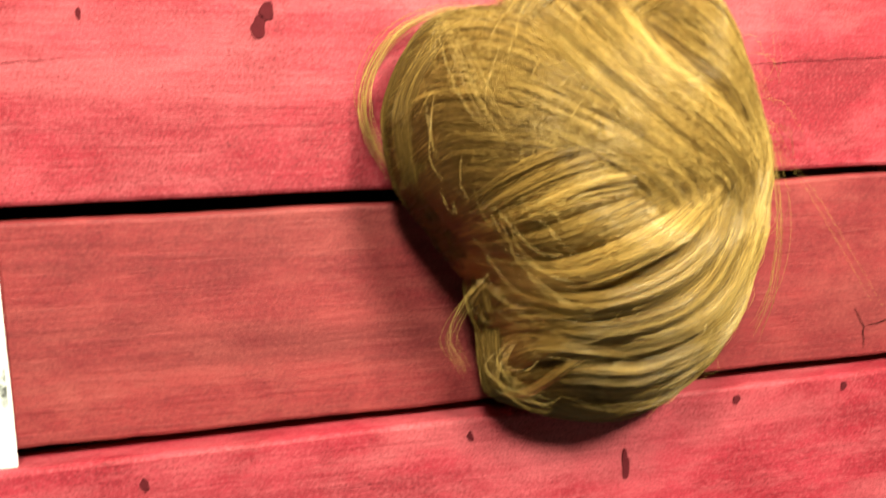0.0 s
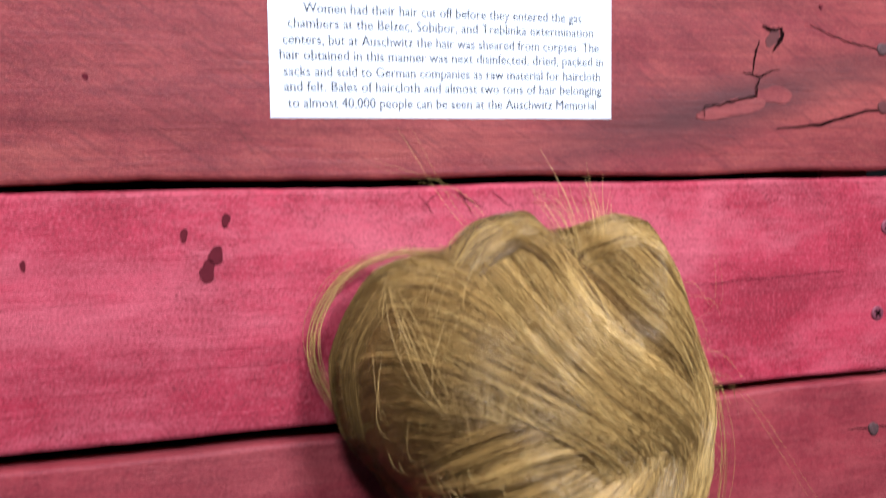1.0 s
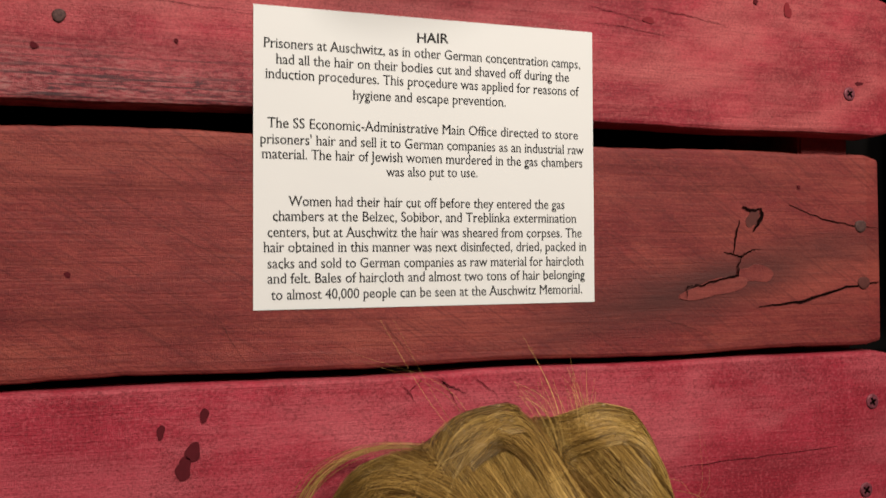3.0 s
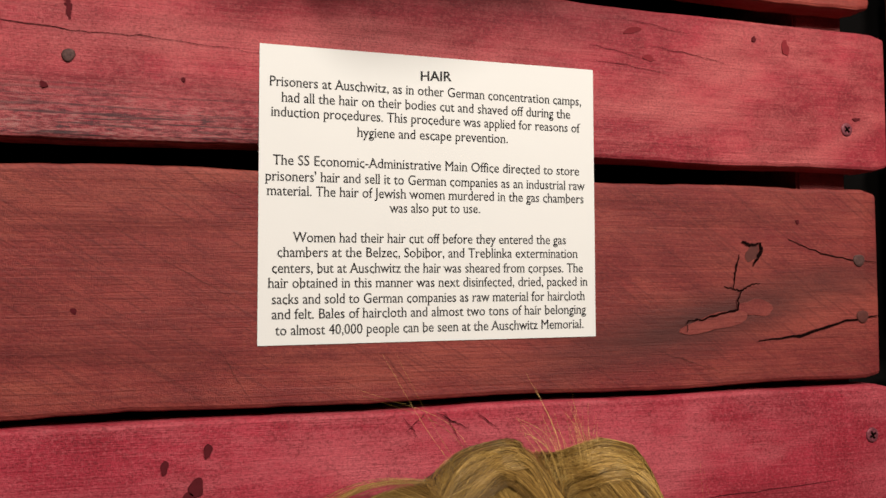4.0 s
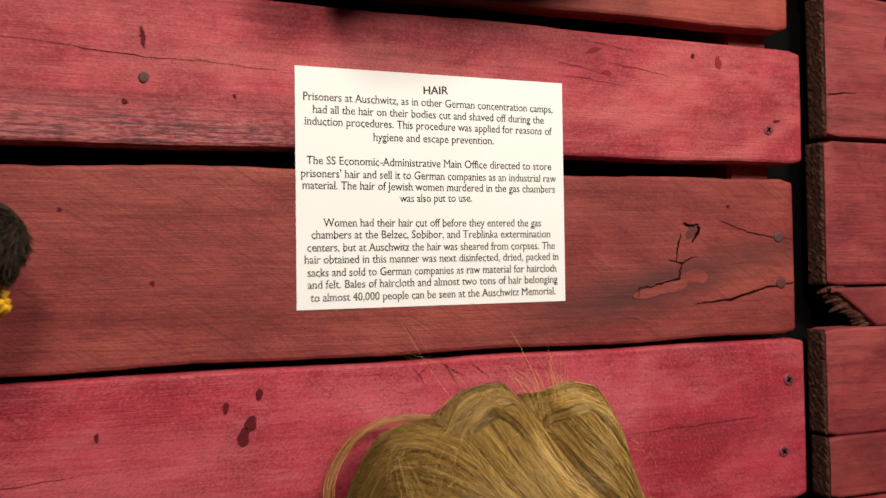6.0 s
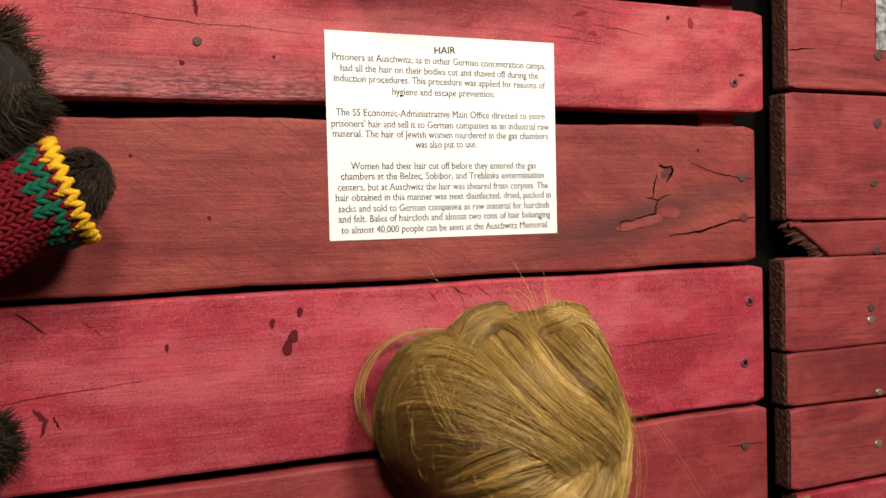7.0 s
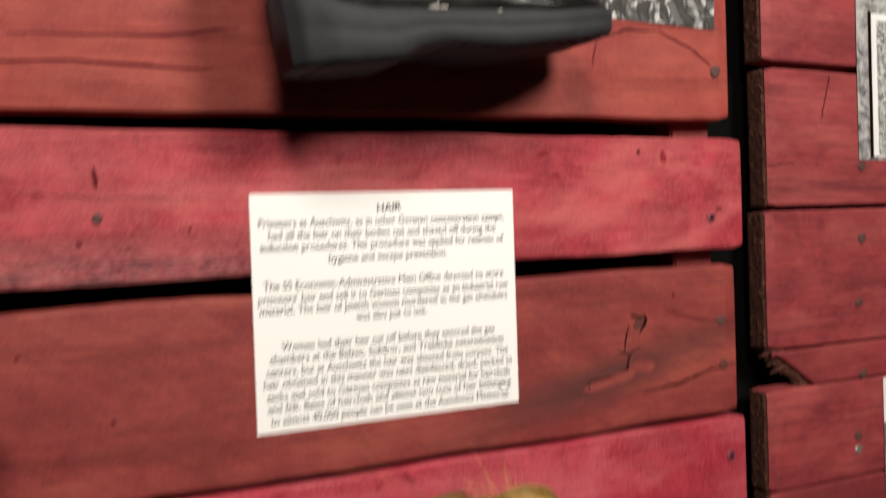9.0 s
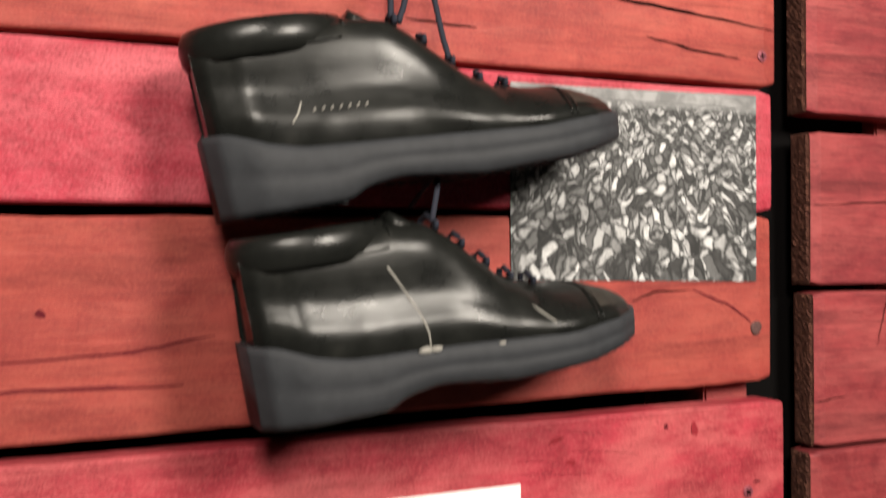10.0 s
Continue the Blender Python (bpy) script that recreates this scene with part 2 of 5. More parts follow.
def yarn(name, color):
    n = Nodes(name, 0.85, 0.2)
    v = n.noise(n.coords((1, 1, 1)), 800, 3)
    return n.done(n.mix(n.ramp(v, (0.35, 0.0), (0.7, 0.7)), color, tuple(c * 0.4 for c in color)), v, 0.6, 0.001)


RED_YARN, GREEN_YARN, GOLD_YARN = yarn("deep_red_yarn", (0.16, 0.003, 0.010)), yarn("bottle_green_yarn", (0.004, 0.10, 0.055)), yarn("golden_yellow_yarn", (0.80, 0.44, 0.02))


def fur():
    n = Nodes("dark_brown_plush_fur", 0.75, 0.25)
    isl = n.add("ShaderNodeNewGeometry").outputs["Random Per Island"]
    return n.done(n.ramp(isl, (0.0, (0.012, 0.008, 0.005)), (0.6, (0.034, 0.022, 0.013)), (1.0, (0.070, 0.045, 0.026))))


FUR = fur()
PELT = plain_paint("dark_plush_backing", (0.014, 0.010, 0.008), 0.95, 300)


def shoe_heap_print():
    """Grey print of a heap: long light shapes lying every way, with a pale misty band on top."""
    n = Nodes("grey_heap_photo_print", 0.6, 0.2)
    tall = n.add("ShaderNodeSeparateXYZ", Vector=n.add("ShaderNodeTexCoord").outputs["Object"]).outputs[2]
    far = n.math("ADD", n.math("MULTIPLY", n.math("SUBTRACT", tall, 1.72), 4.5), 1.0)
    sized = n.vmath("MULTIPLY", n.vmath("SUBTRACT", n.coords(), (0.2, 0.0, 1.72)), n.add("ShaderNodeCombineXYZ", X=far, Y=far, Z=far).outputs[0])
    warp = n.vmath("ADD", sized, n.vmath("MULTIPLY", n.add("ShaderNodeTexNoise", Vector=n.coords(), Scale=34.0, Detail=4.0).outputs[1], (0.026, 0.026, 0.026)))
    layers = []
    for turn in (0.55, -0.75, 1.35):
        t = n.add("ShaderNodeMapping", Vector=warp)
        t.inputs["Rotation"].default_value = (0, turn, 0)
        m = n.add("ShaderNodeMapping", Vector=t.outputs[0])
        m.inputs["Scale"].default_value = (1.0, 1.0, 2.1)
        cells = n.add("ShaderNodeTexVoronoi", Vector=m.outputs[0], Scale=92.0)
        edge = n.add("ShaderNodeTexVoronoi", Vector=m.outputs[0], Scale=92.0)
        edge.feature = "DISTANCE_TO_EDGE"
        tone = n.add("ShaderNodeSeparateXYZ", Vector=cells.outputs[1]).outputs[0]
        g = n.ramp(tone, (0.0, 0.04), (0.38, 0.13), (0.62, 0.34), (1.0, 0.62))
        layers.append(n.mix(n.ramp(edge.outputs[0], (0.02, 0.95), (0.20, 0.0)), g, (0.025, 0.025, 0.025)))
    pick = n.add("ShaderNodeSeparateXYZ", Vector=n.add("ShaderNodeTexVoronoi", Vector=n.coords(), Scale=48.0).outputs[1]).outputs[0]
    g = n.mix(n.ramp(pick, (0.36, 0.0), (0.37, 1.0)), layers[0], layers[1])
    g = n.mix(n.ramp(pick, (0.72, 0.0), (0.73, 1.0)), g, layers[2])
    small = n.noise(n.coords(), 330, 4, 0.7)
    g = n.mix(n.ramp(small, (0.48, 0.0), (0.70, 0.5)), g, (0.03, 0.03, 0.03))
    z = n.add("ShaderNodeSeparateXYZ", Vector=n.add("ShaderNodeTexCoord").outputs["Object"]).outputs[2]
    top = n.add("ShaderNodeMapRange", Value=n.math("ADD", z, n.math("MULTIPLY", small, 0.008)))
    top.inputs[1].default_value, top.inputs[2].default_value = 1.788, 1.794
    g = n.mix(top.outputs[0], g, n.ramp(n.noise(n.coords((30, 1, 160)), 1.0, 4), (0.35, 0.13), (0.7, 0.3)))
    return n.done(g)


def mottled_print(name, lo, hi, scale=90, cut=(0.4, 0.6)):
    n = Nodes(name, 0.6, 0.2)
    v = n.noise(n.coords(), scale, 6, 0.7, 0.6)
    return n.done(n.ramp(v, (cut[0], lo), (cut[1], hi)))


HEAP = shoe_heap_print()
MOTTLE = mottled_print("grey_mottled_print", 0.07, 0.42, 60)
GRAVEL = mottled_print("grainy_grey_print", 0.05, 0.62, 320, (0.42, 0.6))
PALE = mottled_print("pale_sky_print", 0.70, 0.76, 20)
WAGON = mottled_print("wagon_grey_print", 0.17, 0.27, 150)
ASH = mottled_print("dark_ground_print", 0.05, 0.24, 110)
SCRAWL = mottled_print("white_and_grey_print", 0.12, 0.74, 38, (0.40, 0.47))


# mesh helpers -------------------------------------------------------------------
def smooth(me):
    me.polygons.foreach_set("use_smooth", [True] * len(me.polygons))


def link(name, me, material, parent=None, label="", soft=True):
    for m in (material if isinstance(material, (list, tuple)) else [material]):
        me.materials.append(m)
    if soft:
        smooth(me)
    ob = new(name, me)
    if parent is not None:
        ob.parent = parent
    return tagged(ob, label)


def part(name, bm, material, parent=None, label="", soft=True):
    """One mesh object from a bmesh, under a thing or a part."""
    bmesh.ops.recalc_face_normals(bm, faces=bm.faces[:])
    me = bpy.data.meshes.new(name)
    bm.to_mesh(me)
    bm.free()
    return link(name, me, material, parent, label, soft)


def thing(name, label, category, group="", kind="", at=None):
    ob = new(name)
    if at:
        ob.location = at
    return tagged(ob, label, category, group, kind)


def mesh_of(name, verts, faces):
    me = bpy.data.meshes.new(name)
    me.from_pydata([tuple(v) for v in verts], [], faces)
    me.update()
    return me


def box(bm, lo, hi, bevel=0.0):
    made = bmesh.ops.create_cube(bm, size=1.0)["verts"]
    for v in made:
        v.co = Vector([(a + b) / 2 + c * (b - a) for a, b, c in zip(lo, hi, v.co)])
    if bevel:
        edges = list({e for v in made for e in v.link_edges})
        bmesh.ops.bevel(bm, geom=edges, offset=bevel, segments=2, affect="EDGES")


def tube(points, radius, sides=8, taper=None):
    """Vertices and faces of a round tube along points."""
    pts = [Vector(p) for p in points]
    verts, faces = [], []
    for i, p in enumerate(pts):
        d = (pts[min(i + 1, len(pts) - 1)] - pts[max(i - 1, 0)]).normalized()
        a = d.cross(Vector((0, 1, 0)) if abs(d.y) < 0.9 else Vector((1, 0, 0))).normalized()
        b = d.cross(a)
        r = radius * (taper[i] if taper else 1)
        verts += [p + r * (math.cos(k * math.tau / sides) * a + math.sin(k * math.tau / sides) * b) for k in range(sides)]
    for i in range(len(pts) - 1):
        for k in range(sides):
            faces.append((i * sides + k, i * sides + (k + 1) % sides, (i + 1) * sides + (k + 1) % sides, (i + 1) * sides + k))
    faces += [tuple(range(sides))[::-1], tuple((len(pts) - 1) * sides + k for k in range(sides))]
    return verts, faces


def tube_part(name, points, radius, material, parent, label="", sides=8, taper=None):
    return link(name, mesh_of(name, *tube(points, radius, sides, taper)), material, parent, label)


def blob_part(name, x, z, rx, rz, y, material, parent, seed=0, label="", thick=0.0006, turn=0.0):
    """A flat uneven patch a fraction of a millimetre proud of a board."""
    rng = random.Random(seed)
    ph = [rng.uniform(0, math.tau) for _ in range(3)]
    bm = bmesh.new()
    ring = []
    for k in range(22):
        a = k * math.tau / 22
        r = 1 + 0.12 * math.sin(2 * a + ph[0]) + 0.1 * math.sin(3 * a + ph[1]) + 0.06 * math.sin(5 * a + ph[2])
        u, w = rx * r * math.cos(a), rz * r * math.sin(a)
        ring.append((x + u * math.cos(turn) - w * math.sin(turn), z + u * math.sin(turn) + w * math.cos(turn)))
    front = [bm.verts.new((u, y - thick, w)) for u, w in ring]
    back = [bm.verts.new((x + (u - x) * 1.06, y + 0.001, z + (w - z) * 1.06)) for u, w in ring]
    bm.faces.new(front)
    for k in range(22):
        bm.faces.new((front[k], front[(k + 1) % 22], back[(k + 1) % 22], back[k]))
    return part(name, bm, material, parent, label, soft=False)


def crack_part(points, width, y, parent, material=None, name="crack"):
    """A split in the wood: a ragged thin sliver."""
    rng = random.Random(int(1000 * points[0][0]) + 7)
    pts = []
    for (a, b), (c, d) in zip(points, points[1:]):
        for k in range(6):
            f = k / 6
            pts.append((a + (c - a) * f + rng.uniform(-1, 1) * 0.0006, b + (d - b) * f + rng.uniform(-1, 1) * 0.0006))
    pts.append(points[-1])
    bm = bmesh.new()
    rows = []
    for i, (x, z) in enumerate(pts):
        f = i / (len(pts) - 1)
        w = width * (0.25 + 0.75 * math.sin(math.pi * min(1, f * 0.9 + 0.08))) * rng.uniform(0.6, 1.15) / 2
        x2, z2 = pts[min(i + 1, len(pts) - 1)]
        x1, z1 = pts[max(i - 1, 0)]
        d = Vector((x2 - x1, z2 - z1)).normalized()
        nx, nz = -d.y, d.x
        rows.append([bm.verts.new((x + nx * w, y - 0.0004, z + nz * w)), bm.verts.new((x - nx * w, y - 0.0004, z - nz * w))])
    for a, b in zip(rows, rows[1:]):
        bm.faces.new((a[0], a[1], b[1], b[0]))
    return part(name, bm, material or CRACK, parent, soft=False)


# the room -------------------------------------------------------------------------
def slab(name, lo, hi, material, label, category):
    bm = bmesh.new()
    box(bm, lo, hi)
    ob = part(name, bm, material, soft=False)
    return tagged(ob, label, category, kind="structure")


slab("wall_back", (-3.2, 0.112, 0.0), (3.2, 0.3, 3.1), DARK, "matt black gallery wall behind the hung red pallets", "wall")
slab("floor", (-3.2, -3.2, -0.15), (3.2, 0.3, 0.0), FLOOR, "plain worn grey gallery floor", "floor")
slab("ceiling", (-3.2, -3.2, 3.1), (3.2, 0.3, 3.25), GREY, "plain dark grey gallery ceiling", "ceiling")
slab("wall_front", (-3.2, -3.35, 0.0), (3.2, -3.2, 3.1), GREY, "plain dark grey gallery wall", "wall")
slab("wall_west", (-3.35, -3.2, 0.0), (-3.2, 0.112, 3.1), GREY, "plain dark grey gallery wall", "wall")
slab("wall_east", (3.2, -3.2, 0.0), (3.35, 0.112, 3.1), GREY, "plain dark grey gallery wall", "wall")


# pallets ------------------------------------------------------------------------------
def plank(parent, z0, z1, x0, x1, y0, thick, material, seed, wave=0.0012, label="", bite=None, rough_end=0.0):
    """A sawn board along x with rounded, slightly uneven edges and sawn ends."""
    rng = random.Random(seed)
    ph = [rng.uniform(0, 50) for _ in range(4)]
    steps = max(12, int((x1 - x0) / 0.012))
    e = 0.0028
    bm = bmesh.new()
    rings = []
    for i in range(steps + 1):
        f = i / steps
        x = x0 + (x1 - x0) * f
        near = min(f, 1 - f) * (x1 - x0)
        t = noise.noise((x * 9, ph[0], 0)) * wave * 1.6 + noise.noise((x * 60, ph[0], 3)) * wave * 0.5
        b = noise.noise((x * 9, ph[1], 0)) * wave * 1.6 + noise.noise((x * 60, ph[1], 3)) * wave * 0.5
        round_off = 0.0025 * max(0.0, 1 - near / 0.006) ** 2
        g = (x + 0.3) / 0.65
        top = (z1 if isinstance(z1, float) else z1[0] + (z1[1] - z1[0]) * g) + t - round_off
        bot = (z0 if isinstance(z0, float) else z0[0] + (z0[1] - z0[0]) * g) + b + round_off
        if bite and f < 0.5:
            bot = max(bot, z0 + bite[1] * max(0.0, 1 - near / bite[0]) ** 0.8)
        y = y0 + 0.0003 * noise.noise((x * 6, ph[2], 0)) + round_off * 0.6
        yb = y0 + thick
        prof = [(y + e, bot), (y + e * 0.3, bot + e * 0.3), (y, bot + e), (y - 0.0003, bot + (top - bot) * 0.33), (y - 0.0003, bot + (top - bot) * 0.66),
                (y, top - e), (y + e * 0.3, top - e * 0.3), (y + e, top), (yb, top), (yb, bot)]
        jig = 0.0
        ring = []
        for k, (py, pz) in enumerate(prof):
            if i in (0, steps) and rough_end:
                jig = rough_end * noise.noise((pz * 130, py * 130, ph[3]))
            ring.append(bm.verts.new((x + jig, py, pz)))
        rings.append(ring)
    for a, b in zip(rings, rings[1:]):
        for k in range(10):
            bm.faces.new((a[k], a[(k + 1) % 10], b[(k + 1) % 10], b[k]))
    for ring in (rings[0], rings[-1]):
        bm.faces.new(ring).material_index = 1
    ob = part("plank", bm, [material, END], parent, label, soft=False)
    return ob


def rough_face(parent, x, z0, z1, y0, y1, seed):
    """The torn, sawn end of a board as a lumpy grid."""
    rng = random.Random(seed)
    rows, cols = max(8, int((z1 - z0) / 0.003)), 9
    verts, faces = [], []
    for i in range(rows + 1):
        for k in range(cols + 1):
            y, z = y0 + (y1 - y0) * k / cols, z0 + (z1 - z0) * i / rows
            edge = min(i, rows - i, k, cols - k) == 0
            verts.append((x - (0.0003 if edge else 0.0006 + 0.0022 * abs(noise.noise((y * 260, z * 260, seed))) + rng.uniform(0, 0.0009)), y, z))
    for i in range(rows):
        for k in range(cols):
            a = i * (cols + 1) + k
            faces.append((a, a + 1, a + cols + 2, a + cols + 1))
    return link("sawn_end", mesh_of("sawn_end", verts, faces), END, parent, "rough dark brown end grain", soft=False)


def screw(parent, x, z, y, r=0.0042, turn=0.4, material=None):
    """A countersunk cross-head screw: dished head with a recessed cross."""
    bm = bmesh.new()
    seg = 20
    rings = []
    for rr, dy in ((1.0, 0.0006), (1.0, -0.0008), (0.86, -0.0013), (0.5, -0.0011)):
        rings.append([bm.verts.new((x + r * rr * math.cos(k * math.tau / seg), y + dy, z + r * rr * math.sin(k * math.tau / seg))) for k in range(seg)])
    for a, b in zip(rings, rings[1:]):
        for k in range(seg):
            bm.faces.new((a[k], a[(k + 1) % seg], b[(k + 1) % seg], b[k]))
    bm.faces.new(rings[-1])
    head = part("screw", bm, material or STEEL, parent, "stained steel cross-head screw")
    bm = bmesh.new()
    for q in (turn, turn + math.pi / 2):
        made = bmesh.ops.create_cube(bm, size=1.0)["verts"]
        for v in made:
            a, b = v.co.x * r * 1.1, v.co.z * r * 0.26
            v.co = Vector((x + a * math.cos(q) - b * math.sin(q), y - 0.00125 + v.co.y * 0.0006, z + a * math.sin(q) + b * math.cos(q)))
    part("cross_slot", bm, CRACK, head, soft=False)
    return head


def nail(parent, x, z, y, r=0.0045, seed=0, material=None, squash=1.0):
    """A flat, slightly battered nail head."""
    rng = random.Random(seed)
    bm = bmesh.new()
    seg = 18
    ph = rng.uniform(0, 6)
    rings = []
    for rr, dy in ((1.0, 0.0006), (1.0, -0.0009), (0.85, -0.0014), (0.4, -0.0012)):
        ring = []
        for k in range(seg):
            a = k * math.tau / seg
            q = r * rr * (1 + 0.07 * math.sin(2 * a + ph) + 0.05 * math.sin(3 * a))
            ring.append(bm.verts.new((x + q * math.cos(a), y + dy, z + squash * q * math.sin(a))))
        rings.append(ring)
    for a, b in zip(rings, rings[1:]):
        for k in range(seg):
            bm.faces.new((a[k], a[(k + 1) % seg], b[(k + 1) % seg], b[k]))
    bm.faces.new(rings[-1])
    return part("nail", bm, material or NAIL, parent, "flat dull iron nail head")


def batten(parent, x0, x1, y0, y1, z0, z1):
    bm = bmesh.new()
    box(bm, (x0, y0, z0), (x1, y1, z1), 0.002)
    return part("batten", bm, SHADE, parent, "red-stained upright batten", soft=False)


LEFT = -0.78
pallet = thing("wooden_pallet", "large red-stained wooden pallet hung on a black wall", "pallet", "pallets on the wall")
p0 = plank(pallet, 1.811, 1.952, LEFT, 0.347, 0.0, 0.020, RUST, 10)
plank(pallet, 1.705, 1.806, LEFT, 0.343, 0.0, 0.020, CRIMSON, 11, 0.0006)
p2 = plank(pallet, (1.557, 1.565), (1.696, 1.702), LEFT, 0.341, 0.0, 0.020, RUST, 12)
p3 = plank(pallet, (1.439, 1.445), (1.546, 1.548), LEFT, 0.354, 0.0, 0.022, WORN, 13, 0.0012)
p4 = plank(pallet, (1.2885, 1.292), (1.4255, 1.4295), LEFT, 0.342, 0.0, 0.020, BROWN, 14, 0.0018)
p5 = plank(pallet, (1.1430, 1.1455), (1.2835, 1.287), LEFT, 0.351, 0.0, 0.021, CRIMSON, 15, 0.0008)
p6 = plank(pallet, (1.005, 1.0095), (1.1335, 1.1405), LEFT, 0.354, 0.0, 0.020, TILE, 16, 0.0012)
p7 = plank(pallet, 0.868, (0.9985, 1.002), LEFT, 0.352, -0.012, 0.033, CRIMSON, 17, 0.0006)
for bx in (-0.72, -0.52, 0.290):
    batten(pallet, bx, bx + 0.045, 0.0215, 0.1105, 0.868, 1.952)

screw(p0, 0.333, 1.835, 0.0, 0.0048, 0.2)
nail(p2, 0.325, 1.609, 0.0, 0.0052, 1, squash=1.2)
screw(p3, 0.316, 1.474, 0.0, 0.0050, 0.7)
nail(p3, -0.210, 1.485, 0.0, 0.0036, 2)
nail(p4, 0.324, 1.378, 0.0, 0.0048, 3)
nail(p4, 0.326, 1.337, 0.0, 0.0050, 4, RESIN)
screw(p5, 0.332, 1.251, 0.0, 0.0054, 0.5)
screw(p5, 0.325, 1.188, 0.0, 0.0054, 0.9)
nail(p6, 0.324, 1.102, 0.0, 0.0048, 5)
screw(p6, 0.323, 1.043, 0.0, 0.0042, 0.3)

# drips and marks on the boards
for k, (x, z, rx, rz) in enumerate(((-0.1455, 1.2385, 0.0042, 0.0062), (-0.1405, 1.2475, 0.0036, 0.0058), (-0.1345, 1.2675, 0.0023, 0.0038), (-0.1575, 1.2595, 0.0021, 0.0038), (-0.2400, 1.2455, 0.0016, 0.0028))):
    blob_part("drip", x, z, rx, rz, -0.0004, STAIN, p5, 20 + k)
for k, (x, z, rx, rz) in enumerate(((0.076, 0.953, 0.0026, 0.0100), (0.158, 0.989, 0.0026, 0.0030), (0.243, 0.990, 0.0022, 0.0032), (-0.224, 0.979, 0.0026, 0.0034), (-0.03, 0.985, 0.002, 0.003))):
    blob_part("drip", x, z + 0.003, rx, rz, -0.0124, STAIN, p7, 30 + k)
for k, (x, z, rx, rz) in enumerate(((-0.205, 1.346, 0.0016, 0.0018), (-0.262, 1.395, 0.0014, 0.0016), (0.27, 1.405, 0.0014, 0.0014))):
    blob_part("drip", x, z, rx, rz, -0.0003, STAIN, p4, 40 + k)
for k, (x, z, rx, rz) in enumerate(((-0.222, 1.468, 0.0020, 0.0018), (0.236, 1.534, 0.0015, 0.0022), (0.325, 1.482, 0.0035, 0.0012), (-0.150, 1.476, 0.0012, 0.0012))):
    blob_part("drip", x, z, rx, rz, -0.0004, STAIN, p3, 50 + k)
blob_part("drip", -0.213, 1.637, 0.003, 0.0026, 0.0, STAIN, p2, 61)

# the knot and splits of the board behind the printed sheet
blob_part("knot", 0.2310, 1.3825, 0.0050, 0.0066, 0.0, RESIN, p4, 70, "dark weeping knot", thick=0.0006, turn=-0.4)
blob_part("knot", 0.200, 1.3345, 0.025, 0.0060, 0.0002, FLAP, p4, 71, "raised flap of paler wood", thick=0.0012, turn=0.22)
blob_part("knot", 0.233, 1.3440, 0.014, 0.0060, 0.0002, FLAP, p4, 72, thick=0.0010, turn=-0.1)
crack_part([(0.222, 1.390), (0.228, 1.388), (0.238, 1.389)], 0.0022, -0.0008, p4)
crack_part([(0.237, 1.3895), (0.2385, 1.384), (0.231, 1.373)], 0.0030, -0.0008, p4)
crack_part([(0.220, 1.381), (0.217, 1.370), (0.215, 1.357)], 0.0018, -0.0003, p4)
crack_part([(0.207, 1.359), (0.215, 1.357), (0.221, 1.356), (0.229, 1.360), (0.237, 1.361)], 0.0015, -0.0003, p4)
crack_part([(0.221, 1.356), (0.2175, 1.350), (0.218, 1.3430), (0.203, 1.3405), (0.188, 1.3365), (0.177, 1.336), (0.1765, 1.328)], 0.0014, -0.0013, p4)
crack_part([(0.235, 1.321), (0.270, 1.324), (0.305, 1.333), (0.341, 1.3375)], 0.0024, -0.0003, p4)
crack_part([(0.262, 1.392), (0.290, 1.383), (0.318, 1.378), (0.341, 1.3765)], 0.0010, -0.0003, p4)
crack_part([(-0.30, 1.506), (-0.255, 1.503), (-0.208, 1.4985), (-0.185, 1.4995), (-0.15, 1.498), (-0.108, 1.4945)], 0.0004, -0.0004, p3)
crack_part([(0.0, 1.283), (0.012, 1.276), (0.020, 1.272)], 0.0007, -0.0005, p5)
crack_part([(-0.345, 1.279), (-0.325, 1.262)], 0.0010, -0.0005, p5)
crack_part([(-0.362, 1.190), (-0.346, 1.176)], 0.0018, -0.0005, p5)
crack_part([(-0.346, 1.176), (-0.338, 1.182)], 0.0016, -0.0005, p5)
crack_part([(-0.336, 1.207), (-0.327, 1.197), (-0.331, 1.186)], 0.0045, -0.0005, p5, STAIN)
crack_part([(-0.322, 1.200), (-0.317, 1.190)], 0.0014, -0.0005, p5)
crack_part([(-0.380, 1.210), (-0.320, 1.216), (-0.250, 1.222)], 0.0007, -0.0004, p5, STAIN)
crack_part([(0.17, 1.216), (0.23, 1.218), (0.30, 1.221)], 0.0007, -0.0004, p5, STAIN)
crack_part([(0.15, 1.873), (0.24, 1.866), (0.345, 1.857)], 0.0026, -0.0003, p0)
crack_part([(0.22, 1.842), (0.27, 1.834), (0.31, 1.831)], 0.0022, -0.0003, p0)
crack_part([(0.02, 1.838), (0.075, 1.836)], 0.0018, -0.0003, p0)
crack_part([(0.205, 1.634), (0.225, 1.641), (0.26, 1.642)], 0.0016, -0.0003, p2)
crack_part([(0.262, 1.642), (0.30, 1.628), (0.32, 1.614)], 0.0020, -0.0003, p2, STAIN)
crack_part([(-0.28, 1.588), (-0.22, 1.591), (-0.13, 1.589)], 0.0028, -0.0003, p2, STAIN)
crack_part([(-0.26, 1.607), (-0.16, 1.612), (-0.11, 1.620)], 0.0020, -0.0003, p2, STAIN)
crack_part([(0.195, 1.629), (0.190, 1.606)], 0.0012, -0.0003, p2, STAIN)
crack_part([(0.27, 1.031), (0.33, 1.043), (0.353, 1.0435)], 0.0012, -0.0003, p6)
